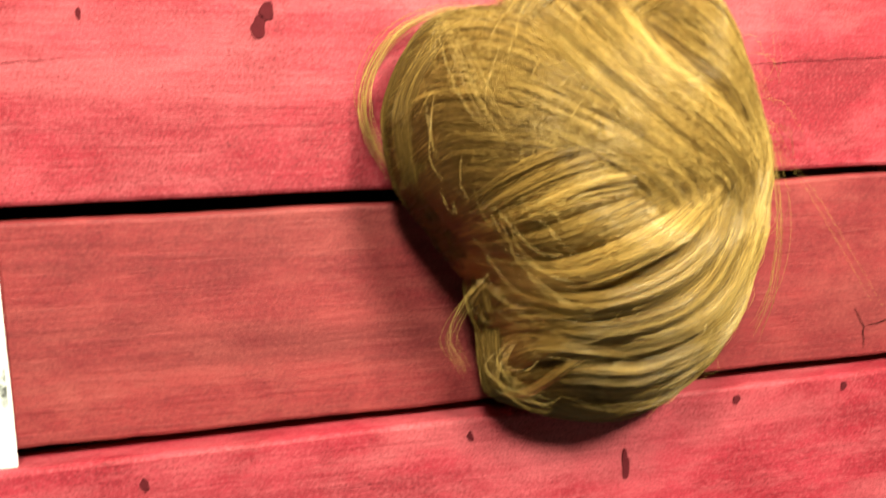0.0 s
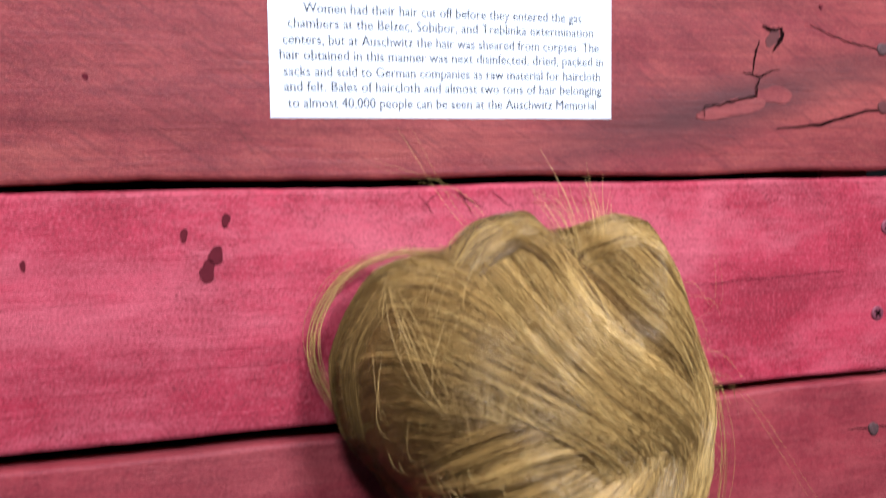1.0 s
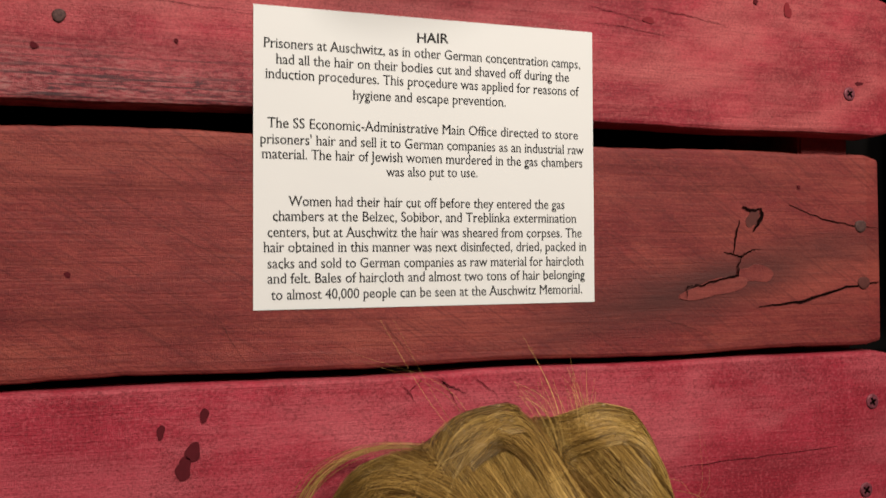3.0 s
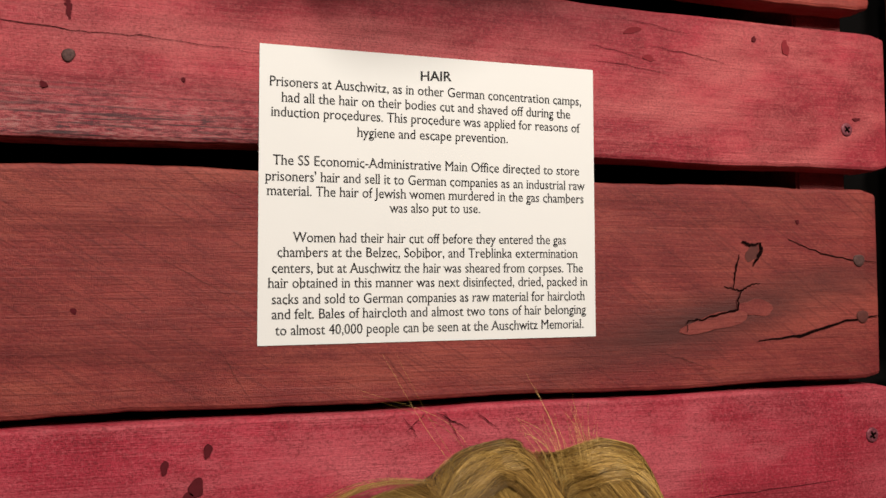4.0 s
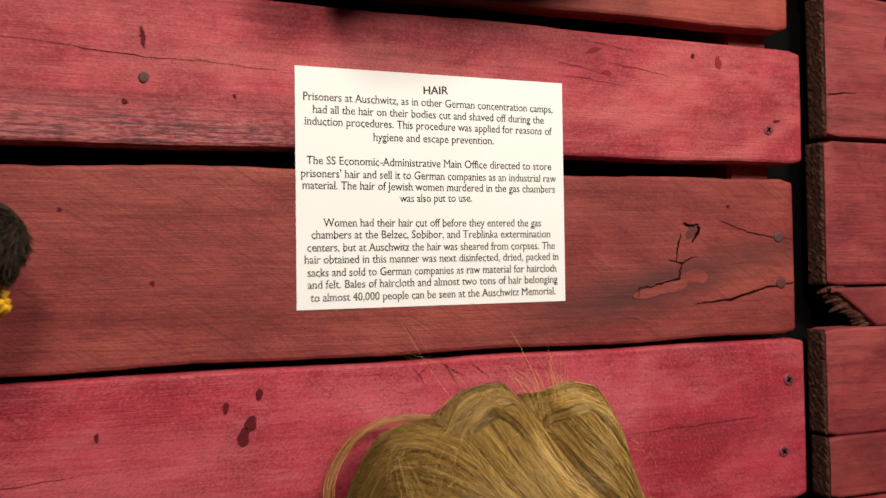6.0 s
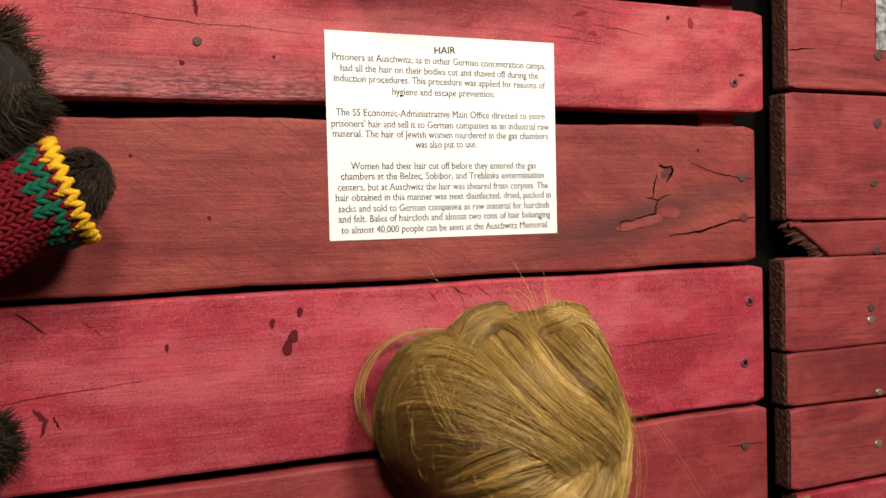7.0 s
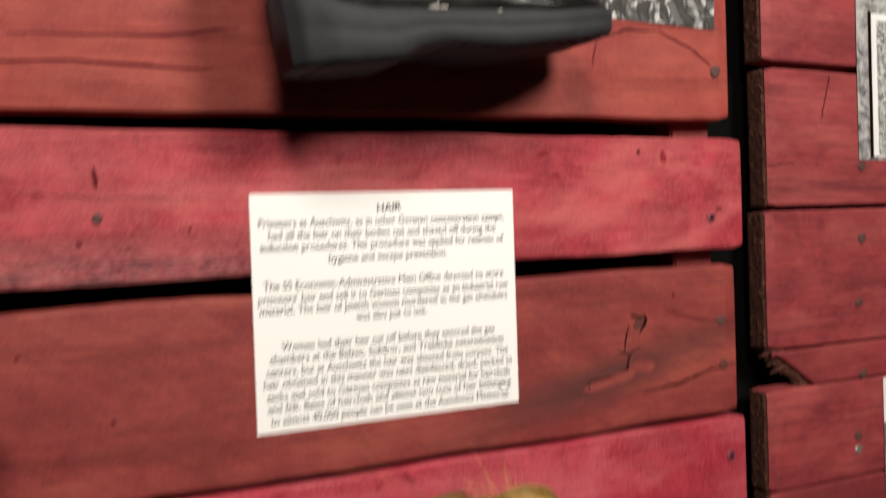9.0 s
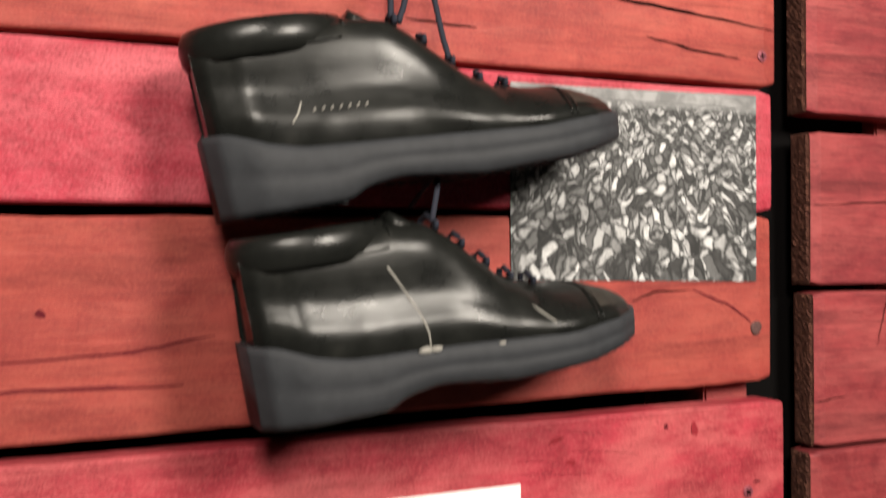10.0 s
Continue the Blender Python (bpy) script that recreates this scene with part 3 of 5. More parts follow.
crack_part([(0.26, 1.045), (0.268, 1.030), (0.268, 1.015)], 0.0010, -0.0003, p6)
crack_part([(0.30, 1.104), (0.353, 1.103)], 0.0009, -0.0003, p6)

# gouges, old knots and fine scratches
blob_part("knot", 0.1385, 1.5315, 0.0062, 0.0022, 0.0, CRIMSON_DRIP, p3, 73, "small dark old knot", turn=0.3)
blob_part("knot", 0.1505, 1.5135, 0.0048, 0.0020, 0.0, CRIMSON_DRIP, p3, 74, turn=-0.2)
blob_part("drip", 0.2630, 1.5300, 0.0030, 0.0055, -0.0002, CRIMSON_DRIP, p3, 75, "dark crimson run of stain")
crack_part([(-0.2115, 1.520), (-0.2105, 1.512), (-0.2095, 1.505)], 0.0034, -0.0004, p3, STAIN)
for a, b, c, d in ((0.105, 1.519, 0.150, 1.512), (0.110, 1.509, 0.168, 1.503), (0.150, 1.5225, 0.215, 1.514), (0.128, 1.539, 0.185, 1.532)):
    crack_part([(a, b), ((a + c) / 2, (b + d) / 2 + 0.0008), (c, d)], 0.0004, -0.0004, p3, STAIN)
for a, b, c, d in ((-0.130, 1.326, -0.110, 1.292), (-0.036, 1.323, -0.012, 1.291), (-0.136, 1.420, -0.104, 1.404), (-0.160, 1.374, -0.118, 1.350), (0.150, 1.318, 0.205, 1.300)):
    crack_part([(a, b), ((a + c) / 2, (b + d) / 2), (c, d)], 0.0003, -0.0003, p4, RESIN)
for a, b, c, d in ((-0.022, 1.281, -0.012, 1.268), (-0.008, 1.282, -0.020, 1.272), (0.004, 1.283, 0.014, 1.266), (0.026, 1.281, 0.040, 1.270), (-0.300, 1.270, -0.284, 1.256)):
    crack_part([(a, b), (c, d)], 0.0006, -0.0005, p5, STAIN)

RX, RY = 0.449, 0.066
pallet_b = thing("wooden_pallet", "dull red wooden pallet with rough sawn ends, hung beside another", "pallet", "pallets on the wall")
boards = [(1.804, 1.955, RX - 0.004, BRICK), (1.639, 1.787, RX, BRICK), (1.484, 1.632, RX + 0.003, BRICK), (1.332, 1.480, RX - 0.002, BRICK), (1.289, 1.3295, RX + 0.003, DULL),
          (1.180, 1.288, RX - 0.005, BRICK), (1.116, 1.1785, RX - 0.003, DULL), (1.018, 1.1125, RX + 0.001, BRICK), (0.880, 1.0125, RX + 0.010, CRIMSON)]
made = []
for k, (z0, z1, x0, mat) in enumerate(boards):
    b = plank(pallet_b, z0, z1, x0, 1.32, RY, 0.0265, mat, 80 + k, 0.0008, bite=(0.056, 0.040) if k == 4 else None, rough_end=0.001)
    made.append(b)
    if k not in (4,):
        rough_face(b, x0, z0 + 0.001, z1 - 0.001, RY + 0.0025, RY + 0.0262, 90 + k)
for bx in (0.56, 0.92, 1.26):
    batten(pallet_b, bx, bx + 0.045, RY + 0.0268, 0.1115, 0.88, 1.955)
for k, z, x, m, sq in ((3, 1.447, 0.588, NAIL, 1.1), (3, 1.375, 0.581, NAIL, 0.8), (5, 1.210, 0.575, BRIGHT, 0.8), (5, 1.225, 0.575, NAIL, 0.9), (6, 1.121, 0.588, BRIGHT, 0.7), (7, 1.058, 0.586, BRIGHT, 0.8), (4, 1.294, 0.585, NAIL, 0.8), (2, 1.528, 0.590, NAIL, 1.0), (8, 0.977, 0.582, STEEL, 1.0), (1, 1.76, 0.585, NAIL, 1.0)):
    nail(made[k], x, z, RY, 0.0058, int(z * 1000), m, sq)
crack_part([(0.452, 1.716), (0.54, 1.720), (0.70, 1.717)], 0.0014, RY - 0.0003, made[1])
crack_part([(0.545, 1.628), (0.536, 1.600), (0.530, 1.578)], 0.0012, RY - 0.0003, made[2])
crack_part([(0.452, 1.528), (0.49, 1.531)], 0.0016, RY - 0.0003, made[2])
torn = random.Random(12)
for k in range(13):
    f = k / 12
    x, z, q = 0.452 + 0.048 * f, 1.327 - 0.037 * f, torn.uniform(0.3, 1.0)
    tube_part("splinter", [(x + 0.016, RY + 0.007, z + 0.006), (x + 0.004, RY + 0.008, z + 0.001), (x - 0.012 * q, RY + 0.010 + 0.004 * q, z - 0.006 * q + torn.uniform(-0.002, 0.002))], torn.uniform(0.003, 0.0055), END, made[4], "splintered dark end" if k == 0 else "", 6, (1.0, 0.9, 0.25))
blob_part("torn_corner", 0.469, 1.003, 0.009, 0.007, RY, plain_paint("bare_orange_wood", (0.36, 0.17, 0.08), 0.8, 200, 0.5), made[8], 97, "chipped corner of bare wood")


# printed sheet --------------------------------------------------------------------------
def sheet_mesh(name, x0, x1, z0, z1, y, material, parent=None, label="", ripple=0.0006, thick=0.00025, corner=None, cols=40, rows=30):
    """A sheet of paper with thickness and a faint ripple. corner: shifts of its four corners (bl, br, tr, tl)."""
    corner = corner or ((0, 0),) * 4
    verts, faces = [], []
    for side in (0, 1):
        for i in range(rows + 1):
            for k in range(cols + 1):
                u, v = k / cols, i / rows
                w = ((1 - u) * (1 - v), u * (1 - v), u * v, (1 - u) * v)
                x = x0 + (x1 - x0) * u + sum(a * c[0] for a, c in zip(w, corner))
                z = z0 + (z1 - z0) * v + sum(a * c[1] for a, c in zip(w, corner))
                bend = ripple * (noise.noise((x * 14, z * 14, 3.3)) + 0.9)
                verts.append((x, y - bend - (thick if side == 0 else 0), z))
    n = (rows + 1) * (cols + 1)
    for i in range(rows):
        for k in range(cols):
            a = i * (cols + 1) + k
            faces.append((a, a + 1, a + cols + 2, a + cols + 1))
            faces.append((n + a, n + a + cols + 1, n + a + cols + 2, n + a + 1))
    rim = [k for k in range(cols + 1)] + [i * (cols + 1) + cols for i in range(1, rows + 1)] + [rows * (cols + 1) + k for k in range(cols - 1, -1, -1)] + [i * (cols + 1) for i in range(rows - 1, 0, -1)]
    for a, b in zip(rim, rim[1:] + rim[:1]):
        faces.append((b, a, a + n, b + n))
    return link(name, mesh_of(name, verts, faces), material, parent, label, soft=False)


def add_serifs(me):
    """Small bracketed feet on the flat stem ends of the letters, and heavier stems, as in an old-style book face."""
    sides = {}
    for p in me.polygons:
        for key in p.edge_keys:
            sides.setdefault(key, []).append(p.center.y)
    verts, faces = [tuple(v.co) for v in me.vertices], [tuple(p.vertices) for p in me.polygons]
    for (i, k), near in sides.items():
        a, b = me.vertices[i].co, me.vertices[k].co
        wide = abs(a.x - b.x)
        if len(near) != 1 or abs(a.y - b.y) > 0.012 or not 0.045 < wide < 0.105:
            continue
        y = (a.y + b.y) / 2
        up = 1 if near[0] > y else -1
        if up > 0 and not (abs(y) < 0.03 or y < -0.12):
            continue
        x0, x1 = min(a.x, b.x), max(a.x, b.x)
        left, right = 0.042, 0.042 if up > 0 else 0.004
        n = len(verts)
        verts += [(x0 - left, y, 0), (x1 + right, y, 0), (x1 + right, y + up * 0.026, 0), (x1, y + up * 0.07, 0), (x0, y + up * 0.07, 0), (x0 - left, y + up * 0.026, 0)]
        faces.append(tuple(range(n, n + 6)))
    n = len(verts)
    verts += [(x + 0.016, y, z) for x, y, z in verts]
    faces += [tuple(n + i for i in f) for f in faces]
    me.clear_geometry()
    me.from_pydata(verts, [], faces)
    me.update()


def text_line(words, x0, x1, z, y, parent, tilt=0.0, bold=0.0, tall=1.0):
    """One printed line, set between x0 and x1 on the baseline z."""
    cu = bpy.data.curves.new("line", "FONT")
    cu.body, cu.size, cu.offset, cu.resolution_u = words, 1.0, bold, 3
    probe = bpy.data.objects.new("line", cu)
    scene.collection.objects.link(probe)
    me = bpy.data.meshes.new_from_object(probe.evaluated_get(bpy.context.evaluated_depsgraph_get()))
    bpy.data.objects.remove(probe)
    bpy.data.curves.remove(cu)
    lo, hi = min(v.co.x for v in me.vertices), max(v.co.x for v in me.vertices)
    add_serifs(me)
    sx = (x1 - x0) / (hi - lo)
    sz = 0.0086 * tall
    for v in me.vertices:
        x = x0 + (v.co.x - lo) * sx
        zz = z + v.co.y * sz + tilt * (x - x0) / (x1 - x0)
        v.co = Vector((x, y - 0.0003 * (noise.noise((x * 14, zz * 14, 3.3)) + 0.9) - 0.00027, zz))
    return tagged(link("printed_line", me, INK, parent, soft=False), kind="stuff")


note = sheet_mesh("printed_notice", -0.108, 0.108, 1.3255, 1.5005, -0.0006, PAPER, ripple=0.0003, thick=0.00015, corner=((0, -0.0003), (0, 0.0012), (0, 0.0012), (0, 0)))
tagged(note, "white paper notice with black centred text, pasted on red boards", "notice")
LINES = [("HAIR", -0.0105, 0.0095, 1.4862), ("Prisoners at Auschwitz, as in other German concentration camps,", -0.102, 0.099, 1.4766), ("had all the hair on their bodies cut and shaved off during the", -0.095, 0.091, 1.4675),
         ("induction procedures. This procedure was applied for reasons of", -0.101, 0.098, 1.4588), ("hygiene and escape prevention.", -0.050, 0.047, 1.4492), ("The SS Economic-Administrative Main Office directed to store", -0.100, 0.097, 1.4305),
         ("prisoners' hair and sell it to German companies as an industrial raw", -0.104, 0.101, 1.4210), ("material. The hair of Jewish women murdered in the gas chambers", -0.103, 0.100, 1.4125), ("was also put to use.", -0.030, 0.028, 1.4042),
         ("Women had their hair cut off before they entered the gas", -0.088, 0.087, 1.3855), ("chambers at the Belzec, Sobibor, and Treblinka extermination", -0.097, 0.095, 1.3768), ("centers, but at Auschwitz the hair was sheared from corpses. The", -0.100, 0.099, 1.3675),
         ("hair obtained in this manner was next disinfected, dried, packed in", -0.102, 0.102, 1.3588), ("sacks and sold to German companies as raw material for haircloth", -0.100, 0.100, 1.3495), ("and felt. Bales of haircloth and almost two tons of hair belonging", -0.100, 0.101, 1.3408),
         ("to almost 40,000 people can be seen at the Auschwitz Memorial.", -0.098, 0.099, 1.3315)]
for words, x0, x1, z in LINES:
    text_line(words, x0, x1, z - 0.0005, -0.0006, note, 0.0012, 0.014 if words == "HAIR" else 0.0)

# photographs on the boards
photo = sheet_mesh("photograph", 0.101, 0.325, 1.6485, 1.8015, -0.0006, HEAP, ripple=0.0005, corner=((0, 0.004), (0, -0.001), (0.001, 0), (0, -0.004)))
sheet_mesh("misty_sky_band", 0.1015, 0.3245, 1.7905, 1.7985, -0.0011, mottled_print("misty_grey_print", 0.16, 0.30, 40), photo, "pale misty band", ripple=0.0005, cols=30, rows=4)
tagged(photo, "black and white photograph of a heap of shoes on red boards", "photograph", "photographs on the boards")

photo_a = sheet_mesh("photograph", 0.586, 0.86, 1.535, 1.722, RY - 0.0008, MOTTLE, ripple=0.0005)
tagged(photo_a, "grey mottled photograph with a white inner border on dull red boards", "photograph", "photographs on the boards")
for nm, a, b, c, d, m, dy in (("inner_border", 0.609, 0.85, 1.539, 1.700, PALE, 0.0016), ("inner_picture", 0.617, 0.846, 1.541, 1.692, GRAVEL, 0.0020), ("border_line", 0.604, 0.6085, 1.537, 1.703, CRACK, 0.0016)):
    sheet_mesh(nm, a, b, c, d, RY - dy, m, photo_a, ripple=0.0002, cols=8, rows=8)

photo_b = sheet_mesh("photograph", 0.6155, 0.86, 1.118, 1.2865, RY - 0.0008, PALE, ripple=0.0005)
tagged(photo_b, "black and white photograph of a goods wagon under a pale sky", "photograph", "photographs on the boards")
for nm, a, b, c, d, m, dy in (("ground", 0.6155, 0.86, 1.1185, 1.171, ASH, 0.0016), ("wagon_side", 0.626, 0.84, 1.168, 1.243, WAGON, 0.0020), ("tree_line", 0.6155, 0.626, 1.171, 1.236, ASH, 0.0017), ("wagon_door", 0.650, 0.672, 1.172, 1.2395, MOTTLE, 0.0024), ("wagon_vent", 0.631, 0.640, 1.196, 1.204, CRACK, 0.0024), ("wagon_roof", 0.624, 0.842, 1.2432, 1.2465, ASH, 0.0021), ("rail", 0.62, 0.86, 1.1655, 1.1685, CRACK, 0.0024), ("wagon_post", 0.6455, 0.6475, 1.169, 1.243, CRACK, 0.0025)):
    sheet_mesh(nm, a, b, c, d, RY - dy, m, photo_b, ripple=0.0002, cols=8, rows=8)

photo_c = sheet_mesh("photograph", -0.470, -0.2905, 0.915, 1.1325, -0.0030, PAPER, ripple=0.0012)
tagged(photo_c, "white paper print with grey patches on dull red boards", "photograph", "photographs on the boards")
sheet_mesh("printed_picture", -0.462, -0.2925, 0.922, 1.055, -0.0037, SCRAWL, photo_c, ripple=0.0012, cols=16, rows=16)


# blonde hairpiece ---------------------------------------------------------------------------
CX, CZ, DEEP = 0.038, 1.138, 0.122
OUTLINE = [(-0.080, 1.187), (-0.072, 1.21), (-0.054, 1.236), (-0.020, 1.246), (0.006, 1.262), (0.035, 1.267), (0.064, 1.254), (0.092, 1.264), (0.114, 1.259), (0.130, 1.236), (0.140, 1.20), (0.151, 1.17), (0.152, 1.13),
           (0.141, 1.08), (0.128, 1.03), (0.095, 1.006), (0.055, 0.996), (0.005, 1.008), (-0.024, 1.024), (-0.028, 1.06), (-0.036, 1.093), (-0.055, 1.12), (-0.074, 1.146)]
ANG = np.array([math.atan2(z - CZ, x - CX) for x, z in OUTLINE])
RAD = np.array([math.hypot(x - CX, z - CZ) for x, z in OUTLINE])
order = np.argsort(ANG)
ANG, RAD = ANG[order], RAD[order]
ANG3, RAD3 = np.concatenate([ANG - math.tau, ANG, ANG + math.tau]), np.concatenate([RAD, RAD, RAD])


def hair_front(x, z, shrink=1.0):
    """Distance of the hairpiece's front from the boards above the place (x, z)."""
    r = np.hypot(x - CX, z - CZ)
    rr = np.interp(np.arctan2(z - CZ, x - CX), ANG3, RAD3) * shrink
    q = np.clip(r / rr, 0, 0.995)
    # fold under the band, the cleft between the two humps, the hollow over the band
    groove = 0.005 * np.exp(-((z - 1.140 + 0.10 * (x - 0.05)) / 0.011) ** 2) * np.clip((x + 0.03) / 0.06, 0, 1) * np.clip((0.15 - x) / 0.04, 0, 1)
    notch = 0.022 * np.exp(-((x - 0.060 - 0.35 * (1.25 - z)) / 0.010) ** 2) * np.clip((z - 1.195) / 0.05, 0, 1)
    lower = 1 - 0.22 * np.clip((1.12 - z) / 0.1, 0, 1)
    return 0.022 + (DEEP - 0.022) * lower * (1 - q ** 2.0) ** 0.58 - groove - notch


wig = thing("hairpiece", "twisted blonde hairpiece hung on red-stained boards", "hairpiece")
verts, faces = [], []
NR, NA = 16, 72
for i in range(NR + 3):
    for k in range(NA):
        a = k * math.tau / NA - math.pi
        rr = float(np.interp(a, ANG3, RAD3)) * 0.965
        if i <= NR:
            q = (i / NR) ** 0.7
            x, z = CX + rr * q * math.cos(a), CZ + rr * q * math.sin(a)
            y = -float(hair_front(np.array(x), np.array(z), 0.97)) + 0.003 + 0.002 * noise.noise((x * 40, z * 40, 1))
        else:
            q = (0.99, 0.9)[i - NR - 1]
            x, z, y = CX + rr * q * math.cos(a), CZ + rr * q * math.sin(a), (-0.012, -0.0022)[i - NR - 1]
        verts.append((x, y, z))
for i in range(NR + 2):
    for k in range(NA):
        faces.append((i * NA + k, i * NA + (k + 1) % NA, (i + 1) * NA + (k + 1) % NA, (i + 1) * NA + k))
link("hair_mass", mesh_of("hair_mass", verts, faces), HAIR_BASE, wig, "dense under-hair, coloured dark as the shade between the locks")


def spline(points, count):
    """Catmull-Rom points along a guide, as an array."""
    p = np.array(points, float)
    p = np.vstack([2 * p[0] - p[1], p, 2 * p[-1] - p[-2]])
    out = []
    for t in np.linspace(0, len(points) - 1 - 1e-6, count):
        i, f = int(t), t - int(t)
        a, b, c, d = p[i], p[i + 1], p[i + 2], p[i + 3]
        out.append(0.5 * (2 * b + (c - a) * f + (2 * a - 5 * b + 4 * c - d) * f * f + (3 * b - a - 3 * c + d) * f ** 3))
    return np.array(out)


def strands_mesh(name, paths, radius, tones=None):
    """Three-sided tapering hairs. paths: array of strands x points x 3; radius: one for each strand."""
    n, k, _ = paths.shape
    d = np.gradient(paths, axis=1)
    d /= np.linalg.norm(d, axis=2, keepdims=True) + 1e-9
    a = np.cross(d, np.array([0.0, 1.0, 0.12]))
    a /= np.linalg.norm(a, axis=2, keepdims=True) + 1e-9
    b = np.cross(d, a)
    taper = np.sin(np.linspace(0.25, math.pi - 0.12, k)) ** 0.5
    r = radius[:, None, None] * taper[None, :, None]
    ring = [paths + r * (math.cos(q) * a + math.sin(q) * b) for q in (0.5, 0.5 + math.tau / 3, 0.5 + 2 * math.tau / 3)]
    v = np.stack(ring, axis=2).reshape(-1, 3)
    base = (np.arange(n)[:, None, None] * k + np.arange(k - 1)[None, :, None]) * 3
    s = np.arange(3)[None, None, :]
    s2 = (s + 1) % 3
    quads = np.stack([base + s, base + s2, base + 3 + s2, base + 3 + s], axis=-1).reshape(-1, 4)
    me = bpy.data.meshes.new(name)
    me.vertices.add(len(v))
    me.vertices.foreach_set("co", v.astype(np.float32).ravel())
    me.loops.add(quads.size)
    me.loops.foreach_set("vertex_index", quads.astype(np.int32).ravel())
    me.polygons.add(len(quads))
    me.polygons.foreach_set("loop_start", np.arange(0, quads.size, 4, dtype=np.int32))
    if tones is not None:
        me.polygons.foreach_set("material_index", np.repeat(np.asarray(tones, dtype=np.int32), 3 * (k - 1)))
    me.update(calc_edges=True)
    me.validate()
    return me


rng = np.random.default_rng(5)


def lock(guide, width, count, lift=0.004, dark=0.0, clumps=14, end_spread=0.7, stray=0.22, sink=0.0):
    """A combed lock of hair along a guide over the hairpiece's front."""
    k = 13
    g = spline(guide, k)
    d = np.gradient(g, axis=0)
    d /= np.linalg.norm(d, axis=1, keepdims=True)
    side = np.stack([-d[:, 1], d[:, 0]], axis=1)
    t = np.linspace(0, 1, k)
    body = end_spread + (1 - end_spread) * np.sin(math.pi * np.clip(t * 0.92 + 0.06, 0, 1))
    clump = np.sort(rng.uniform(-1, 1, clumps))
    bias = rng.normal(0, 0.16, (clumps, 3))
    tone, rise = rng.normal(0, 0.42, clumps), rng.uniform(-0.0030, 0.0014, clumps)
    paths, tones = [], []
    for _ in range(count):
        c = rng.integers(clumps)
        loose_one = rng.random() < stray
        if loose_one:
            o = rng.uniform(-1.2, 1.2) + rng.normal(0, 0.45) * t + rng.normal(0, 0.12) * np.sin(5 * t + rng.uniform(0, 6))
        else:
            o = clump[c] + rng.normal(0, 0.085) + bias[c, 0] * np.sin(3 * t + bias[c, 1] * 9) + rng.normal(0, 0.07) * t
        o = np.clip(o, -1.45, 1.45)
        # dark biases strands towards ash; on the left locks it stands in for shade
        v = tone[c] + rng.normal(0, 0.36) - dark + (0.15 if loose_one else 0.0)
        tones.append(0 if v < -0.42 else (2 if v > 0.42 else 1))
        pos = g + side * (o * body * width)[:, None] + d * rng.uniform(-0.008, 0.008)
        ray = pos - np.array([CX, CZ])
        far = np.hypot(ray[:, 0], ray[:, 1])
        edge = np.interp(np.arctan2(ray[:, 1], ray[:, 0]), ANG3, RAD3) * rng.uniform(0.93, 1.025)
        pos = np.array([CX, CZ]) + ray * np.minimum(1.0, edge / far)[:, None]
        depth = hair_front(pos[:, 0], pos[:, 1])
        arch = np.sin(math.pi * np.clip(t * 0.94 + 0.03, 0, 1)) ** 0.6
        roundness = lift * np.sqrt(np.clip(1 - np.clip(np.abs(o), 0, 1) ** 2, 0, 1)) * arch
        jitter = (0.0 if loose_one else rise[c] * arch) + rng.uniform(-0.0012, 0.0005) + rng.normal(0, 0.00025) * np.sin(6 * t + rng.uniform(0, 6))
        paths.append(np.stack([pos[:, 0], -(depth + roundness + jitter - sink), pos[:, 1]], axis=1))
    radius = rng.uniform(0.00009, 0.00019, count)
    return tagged(link("lock", strands_mesh("lock", np.array(paths), radius, tones), HAIR, wig), kind="stuff")


# under-layer that closes the gaps between the locks, toned darker as their shade
UNDER = [[(-0.075, 1.215), (-0.02, 1.20), (0.03, 1.185), (0.08, 1.165)], [(-0.078, 1.175), (-0.03, 1.165), (0.02, 1.16), (0.07, 1.155)], [(-0.066, 1.135), (-0.02, 1.135), (0.03, 1.14), (0.08, 1.15)],
         [(0.12, 1.18), (0.09, 1.13), (0.03, 1.105), (-0.04, 1.105)], [(0.14, 1.18), (0.12, 1.10), (0.06, 1.07), (-0.02, 1.07)], [(0.145, 1.14), (0.12, 1.05), (0.06, 1.02), (-0.02, 1.035)], [(0.0, 1.25), (0.04, 1.22), (0.09, 1.19), (0.14, 1.17)]]
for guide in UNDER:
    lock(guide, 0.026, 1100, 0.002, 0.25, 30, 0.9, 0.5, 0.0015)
# coils that make the two humps on top
HUMPS = [[(-0.005, 1.246), (0.010, 1.259), (0.029, 1.265), (0.040, 1.259), (0.044, 1.238)], [(-0.011, 1.239), (0.004, 1.253), (0.021, 1.258), (0.032, 1.246), (0.036, 1.226)],
         [(0.058, 1.248), (0.079, 1.261), (0.102, 1.263), (0.124, 1.252), (0.141, 1.225)], [(0.056, 1.240), (0.078, 1.254), (0.098, 1.254), (0.112, 1.240), (0.124, 1.215)]]
for guide, dark in zip(HUMPS, (0.25, 0.45, 0.15, 0.0)):
    lock(guide, 0.009, 750, 0.006, dark, 10)
